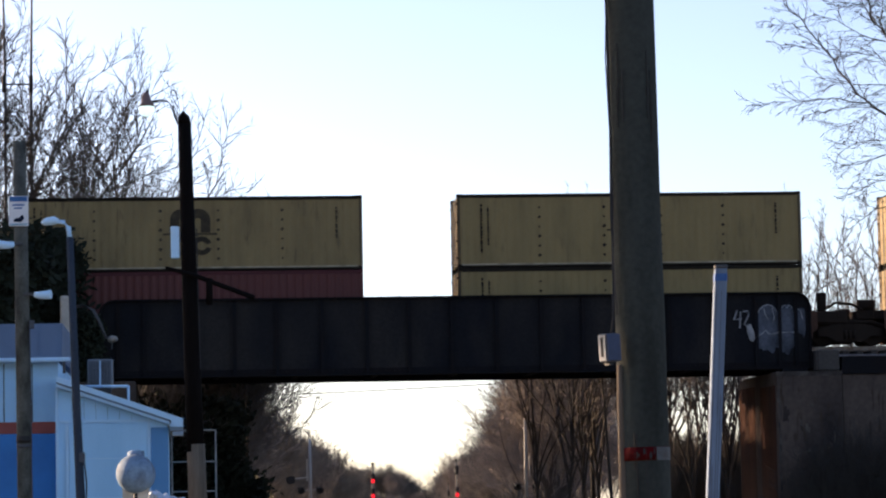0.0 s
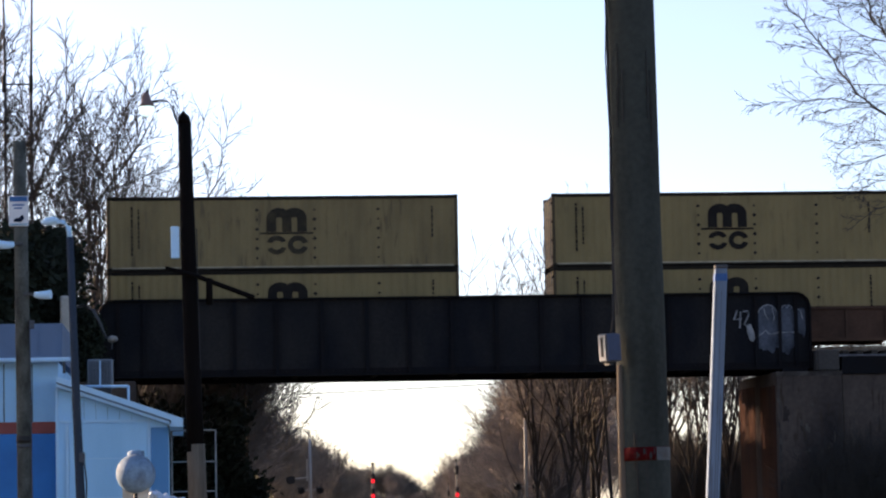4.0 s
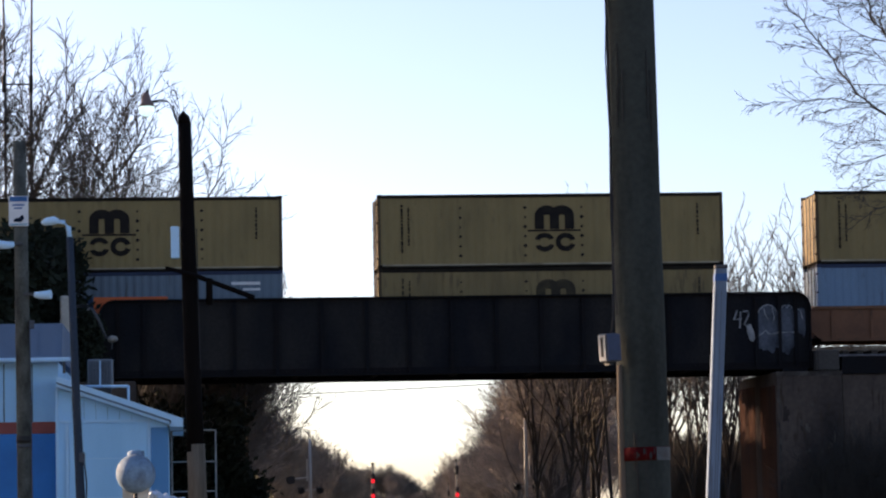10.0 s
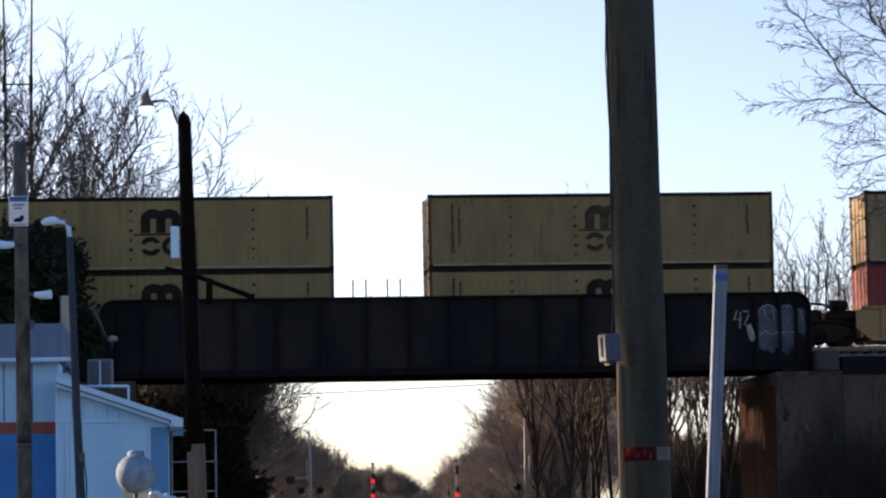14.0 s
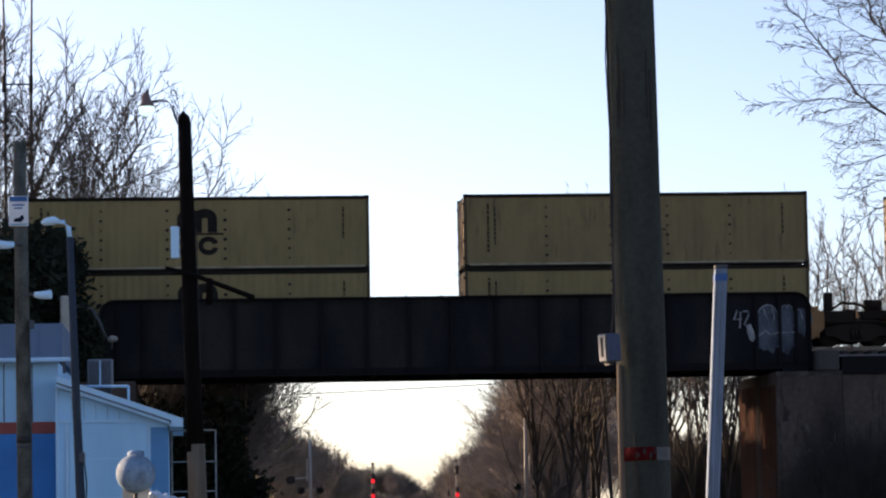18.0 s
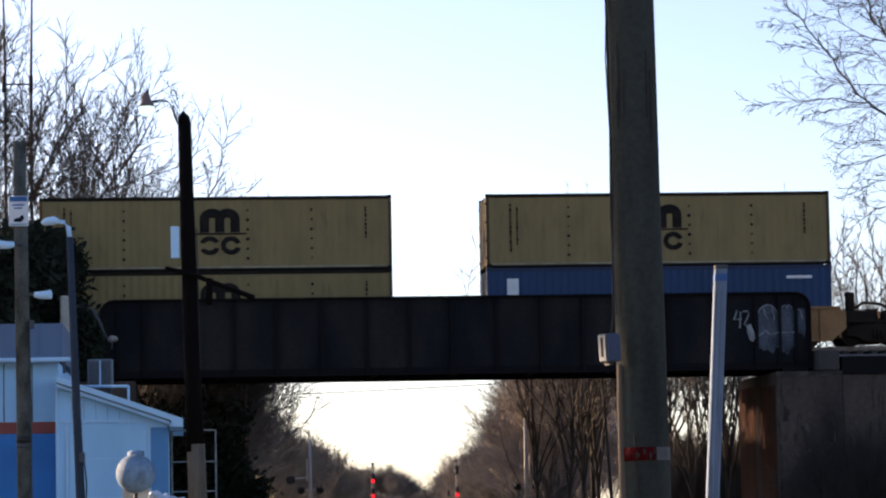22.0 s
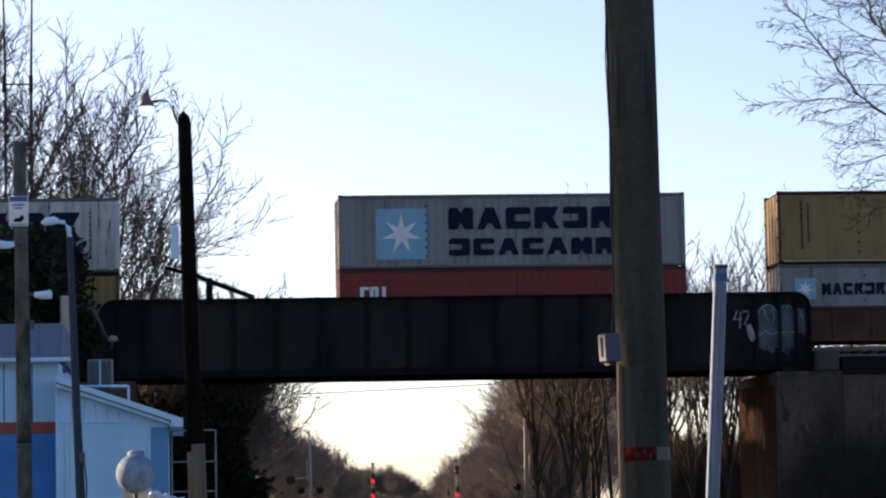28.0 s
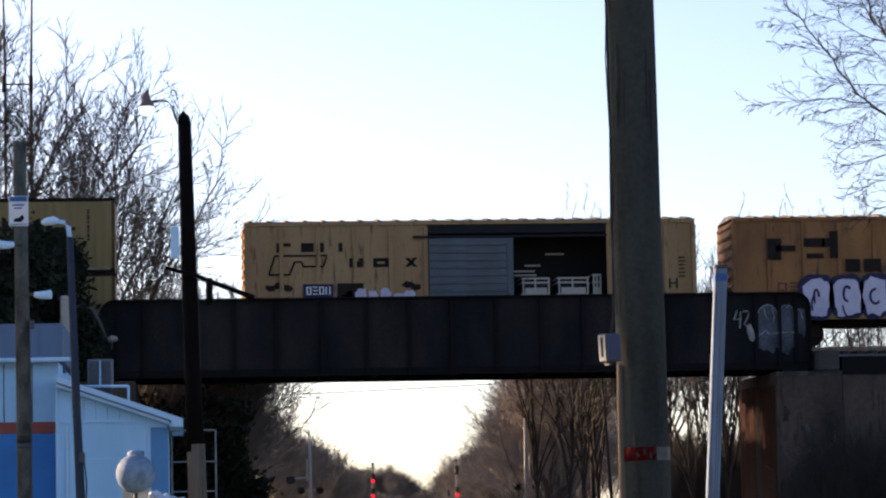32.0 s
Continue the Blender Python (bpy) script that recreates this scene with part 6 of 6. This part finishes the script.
# the big tree whose boughs hang in from the right
def near_tree():
    rng = random.Random(9)
    root = thing("tree", pose(0, 0, 0), "large bare tree with fine drooping boughs", "tree", "bare trees")
    tv, tf, cv, cf = [], [], [], []
    pts, rad = branch(rng, Vector((14.6, 45, -0.3)), Vector((0, 0, 1)), 13, 0.3, 9, 0.04, 0.05)
    sweep(tv, tf, pts, rad, 10)
    boughs = [
        (0.045, [(14.5, 4.6), (11.44, 7.07), (10.82, 7.57), (10.36, 7.91), (10.02, 8.44), (9.64, 8.92), (9.3, 9.36), (9.0, 9.9)]),
        (0.020, [(10.53, 7.76), (10.13, 7.82), (9.79, 7.83), (9.26, 7.77), (8.73, 7.74)]),
        (0.012, [(10.53, 7.76), (10.13, 7.66), (9.75, 7.62), (9.5, 7.52)]),
        (0.060, [(14.5, 6.0), (11.65, 8.12), (10.86, 8.83), (10.62, 9.09), (10.55, 9.58), (10.3, 10.4)]),
        (0.030, [(14.5, 5.6), (11.62, 7.2), (10.79, 6.95), (10.35, 6.8), (10.1, 6.78)]),
        (0.030, [(14.5, 6.4), (11.48, 8.39), (10.86, 8.7), (10.26, 8.96), (9.74, 9.14)]),
        (0.022, [(12.5, 7.0), (11.47, 7.86), (10.83, 8.04), (10.23, 8.06), (9.8, 8.15)]),
        (0.030, [(14.5, 7.4), (12.2, 9.4), (11.2, 10.0), (10.4, 10.2), (9.8, 10.6)]),
        (0.018, [(12.6, 6.6), (11.5, 7.0), (10.9, 7.2), (10.4, 7.15), (10.05, 6.95)]),
        (0.018, [(12.6, 7.6), (11.5, 8.3), (10.9, 8.4), (10.4, 8.55), (10.0, 8.6)]),
        (0.016, [(12.6, 8.0), (11.6, 8.9), (11.0, 9.2), (10.5, 9.5), (10.1, 9.9)]),
        (0.016, [(12.6, 6.2), (11.6, 6.6), (10.9, 6.6), (10.45, 6.45), (10.25, 6.35)]),
        (0.014, [(12.4, 6.0), (11.5, 6.3), (11.0, 6.25), (10.6, 6.1), (10.3, 5.9)]),
        (0.016, [(12.4, 7.4), (11.3, 7.75), (10.8, 7.75), (10.3, 7.45), (10.0, 7.4)]),
        (0.014, [(12.2, 8.6), (11.2, 8.95), (10.7, 9.3), (10.0, 9.3), (9.55, 9.5)]),
        (0.012, [(10.02, 8.44), (9.9, 8.6), (9.5, 8.62), (9.15, 8.7)]),
        (0.012, [(9.64, 8.92), (9.4, 9.0), (9.1, 8.98), (8.9, 9.02)]),
        (0.040, [(14.7, 6.5), (16.5, 8.5), (17.8, 10.5), (18.4, 12.0)]),
        (0.040, [(14.6, 8.0), (14.0, 10.5), (13.2, 12.8), (12.8, 14.0)]),
        (0.040, [(14.7, 8.5), (15.6, 11.0), (16.0, 13.5)])]
    for r, path in boughs:
        lp = [Vector((x, 45 + rng.uniform(-0.06, 0.06), z)) for x, z in path]
        fine = []
        for a, c in zip(lp, lp[1:]):
            for q in range(3):
                fine.append(a.lerp(c, q / 3) + Vector((rng.gauss(0, 0.018), rng.gauss(0, 0.05), rng.gauss(0, 0.018))) * (1 if q else 0))
        fine.append(lp[-1])
        n = len(fine)
        lr = [max(r * 0.62 * (1 - 0.85 * k / (n - 1)), 0.0055) for k in range(n)]
        sweep(tv, tf, fine, lr, 7)
        half = fine[n // 3:]
        run = sum((c - a).length for a, c in zip(half, half[1:]))
        spray(rng, half, lr[n // 3:], min(0.6 * run, 0.9), (max(7, min(34, int(9 * run))), 5, 2), 0.0042, 0.09, -0.012, cv, cf, 0.0, (0.4, 0.8))
    for nm, v, f, m, lb in (("trunk", tv, tf, M_TWIG, ""), ("crown", cv, cf, M_TWIG, "bare drooping twigs")):
        me = bpy.data.meshes.new(nm)
        me.from_pydata([tuple(x) for x in v], [], f)
        me.materials.append(m)
        part(nm, me, None, root, lb)


near_tree()
# woods on both sides of the lane beyond the bridge
WOOD_R = at(fan_tree(31, 12.4, 0.08, 17, (0.08, 0.62), (10, 8, 5), 0.022, "bare winter tree with dense reddish-brown twigs", 0.13, M_TWIG_R, M_BARK_L, "lane trees", 0.1, 0.06, 0.95), 20.4, 165, 0, 10, 0.74)
WOOD_G = at(fan_tree(32, 12.4, 0.06, 17, (0.08, 0.62), (10, 8, 5), 0.022, "bare winter tree with dense grey-brown twigs", 0.13, M_TWIG_G, M_BARK_L, "lane trees", 0.1, 0.06, 0.95), 2.0, 160, 0, 50)
for x, y, a, q in ((0.2, 119, 80, 0.7), (-0.8, 126, 10, 0.84), (-0.4, 122, 40, 0.7), (0.6, 129, 130, 0.76), (-1.8, 114, 220, 0.66), (-5.0, 128, 300, 0.8)):
    again(WOOD_G, x, y, 0, a, q)
for k in range(12):
    again(WOOD_R, 22.5 + k * 0.95, 138 + (k * 7) % 23, 0, k * 67, 0.30 + 0.04 * (k % 3))
    again(WOOD_G, 19.4 + k * 0.36, 121 + (k * 5) % 9, 0, k * 83 + 20, 0.27 + 0.04 * (k % 3))
rng = random.Random(77)
AX = math.tan(radians(4.25))
for k in range(34):
    y = 135 * (1.065 ** k)
    for side, proto, off in ((1, WOOD_R, 12.0), (-1, WOOD_G, 15.4)):
        for row in range(4 if y > 420 else 2):
            if side > 0 and y < (420 if row else 225):
                continue
            x = AX * y + side * (off + row * 6.5 + rng.uniform(0, 2.5))
            again(proto if rng.random() < 0.75 else (WOOD_G if side > 0 else WOOD_R), x, y + rng.uniform(-4, 4), 0, rng.uniform(0, 360), rng.uniform(0.82, 1.06))
for k in range(26):  # the wood that closes the far end, falling away to the right
    again(WOOD_R if k % 2 else WOOD_G, AX * 1150 - 26 + k * 2.1, 1150 + rng.uniform(-30, 30), 0, rng.uniform(0, 360), max(0.38, min(1.3, 1.3 - 0.075 * (k - 8))) * rng.uniform(0.86, 1.04))
for k in range(16):
    again(WOOD_R if k % 3 else WOOD_G, AX * 1080 - 24 + k * 2.6, 1080 + rng.uniform(-20, 20), 0, rng.uniform(0, 360), rng.uniform(0.4, 0.58) - (0.12 if k > 11 else 0))
for x, y, a, q in ((17.0, 140, 210, 0.72), (19.3, 153, 95, 0.72), (22.6, 178, 300, 0.74), (25.4, 196, 160, 0.78)):
    again(WOOD_R, x, y, 0, a, q)


def evergreen(seed, height, width, leaves, label, leaf=0.16, low=0.1, girth=0.02):
    rng = random.Random(seed)
    root = thing("evergreen", pose(0, 0, 0), label, "tree", "evergreens")
    tv, tf, bv, bf = [], [], [], []
    pts, rad = branch(rng, Vector((0, 0, -0.2)), Vector((0, 0, 1)), height * 0.9, height * girth, 6, 0.04, 0.05)
    sweep(tv, tf, pts, rad, 7)
    tips = []
    for k in range(60):
        f = rng.uniform(low, 0.98)
        i = min(int(f * 6), 5)
        p = pts[i].lerp(pts[i + 1], f * 6 - i)
        bp_, br_ = branch(rng, p, turned(rng, Vector((0, 0, 1)), rng.uniform(0.8, 1.5)), width * 0.5 * (1.15 - 0.75 * f) * rng.uniform(0.6, 1.1), 0.05, 5, 0.15, 0.02)
        sweep(bv, bf, bp_, br_, 4)
        tips += bp_[1:]
    for nm, v, f in (("trunk", tv, tf), ("limbs", bv, bf)):
        me = bpy.data.meshes.new(nm)
        me.from_pydata([tuple(p) for p in v], [], f)
        me.materials.append(M_BARK)
        tagged(part(nm, me, None, root), kind="" if nm == "trunk" else "stuff")
    lv, lf = [], []
    for k in range(leaves):
        c = tips[rng.randrange(len(tips))] + Vector((rng.gauss(0, 0.3), rng.gauss(0, 0.3), rng.gauss(0, 0.3)))
        a = Vector((rng.gauss(0, 1), rng.gauss(0, 1), rng.gauss(0, 1))).normalized()
        s = a.orthogonal().normalized() * leaf * rng.uniform(0.6, 1.3)
        u = a.cross(s).normalized() * leaf * 0.5
        n = len(lv)
        lv += [c - s, c + u, c + s, c - u]
        lf.append((n, n + 1, n + 2, n + 3))
    me = bpy.data.meshes.new("crown")
    me.from_pydata([tuple(v) for v in lv], [], lf)
    me.materials.append(M_EVER)
    part("crown", me, None, root, "dense dark leaves")
    return root


E1 = at(evergreen(41, 12.4, 3.8, 24000, "dark ivy-clad evergreen tree, some copies added unseen as sun blocks", 0.2), -7.3, 99.3)
E2 = at(evergreen(42, 5.3, 2.6, 15000, "dark ivy-clad evergreen bush on the bank edge", 0.19), -4.75, 102.45, 6.35)
E2.matrix_basis @= Matrix.Diagonal((1.15, 0.62, 1, 1))
again(E2, -3.2, 101.85, 6.07, 60, 0.48)
E3 = at(evergreen(43, 6.2, 4.6, 16000, "dark rounded evergreen tree beyond the bridge", 0.2), 0.9, 113.0)
again(E3, -1.7, 112.4, 0, 140, 1.0)
again(E1, -6.0, 99.4, 0, 90, 1.0)
again(E1, -8.6, 98.9, 0, 200, 1.0)
again(E1, -6.35, 99.2, 0, 150, 0.95)
# far-side ivy trees added behind the girder to keep low sun off the bridge opening
IV = at(evergreen(44, 10.0, 8.4, 26000, "added tree whose dark ivy crown only blocks the sun", 0.17, 0.9, 0.009), 2.6, 114.6, 0, 0, 0.92)
for x, y, a, q in ((0.8, 116.6, 70, 0.93), (2.4, 118.4, 140, 0.92), (-1.2, 115.6, 220, 0.93), (0.4, 120.4, 30, 0.95), (1.9, 122.4, 200, 0.95), (15.8, 109.9, 20, 0.9)):
    again(IV, x, y, 0, a, q)
# evergreens added out of view west of the yard, only to block the low sun
again(IV, -9.2, 29.6, 0, 40, 0.95)
for x, y, a, q in ((-14.4, 61.5, 20, 1.25), (-15.4, 64.8, 75, 1.3), (-12.8, 71.8, 140, 1.3)):
    again(E1, x, y, 0, a, q)
# low scrub at the foot of the wing wall
SH = at(fan_tree(51, 9.8, 0.05, 14, (0.1, 1.0), (8, 6, 3), 0.014, "scraggy bare shrub beside the wing wall", 0.06, M_TWIG, wobble=0.14), 21.5, 100.3, 0, 40, 0.33)
for x, y, a, q in ((20.8, 100.6, 130, 0.24), (22.2, 100.2, 220, 0.36), (22.9, 100.4, 300, 0.42), (23.5, 100.1, 80, 0.38), (24.2, 100.3, 10, 0.42)):
    again(SH, x, y, 0, a, q)


# ---- what moves ----
def motions():
    times = [0.0, 1.0] + [2.0 * k for k in range(1, 16)] + [31.0, 32.0]
    for ob, u, y, z in MOVERS:
        walk(ob, [(t, pose(u - along(t), y, z)) for t in times])
        for w in [c for c in ob.children if c.name.startswith("wheelset")]:
            # the wheels roll while they cross the bridge
            x, h = w.location.x, w.location.z
            seen = [k / FPS for k in range(0, 32 * FPS + 1) if -9.0 < u + x - along(k / FPS) < 27.0]
            if not seen:
                continue
            steps = ([0.0] if seen[0] > 0 else []) + seen + ([32.0] if seen[-1] < 32 else [])
            rows = []
            for t in steps:
                q = along(min(max(t, seen[0]), seen[-1])) / 0.46
                rows.append((t, pose(x, 0, h, 0, -math.degrees(q) % 360, 0)))
            walk(w, rows)


motions()
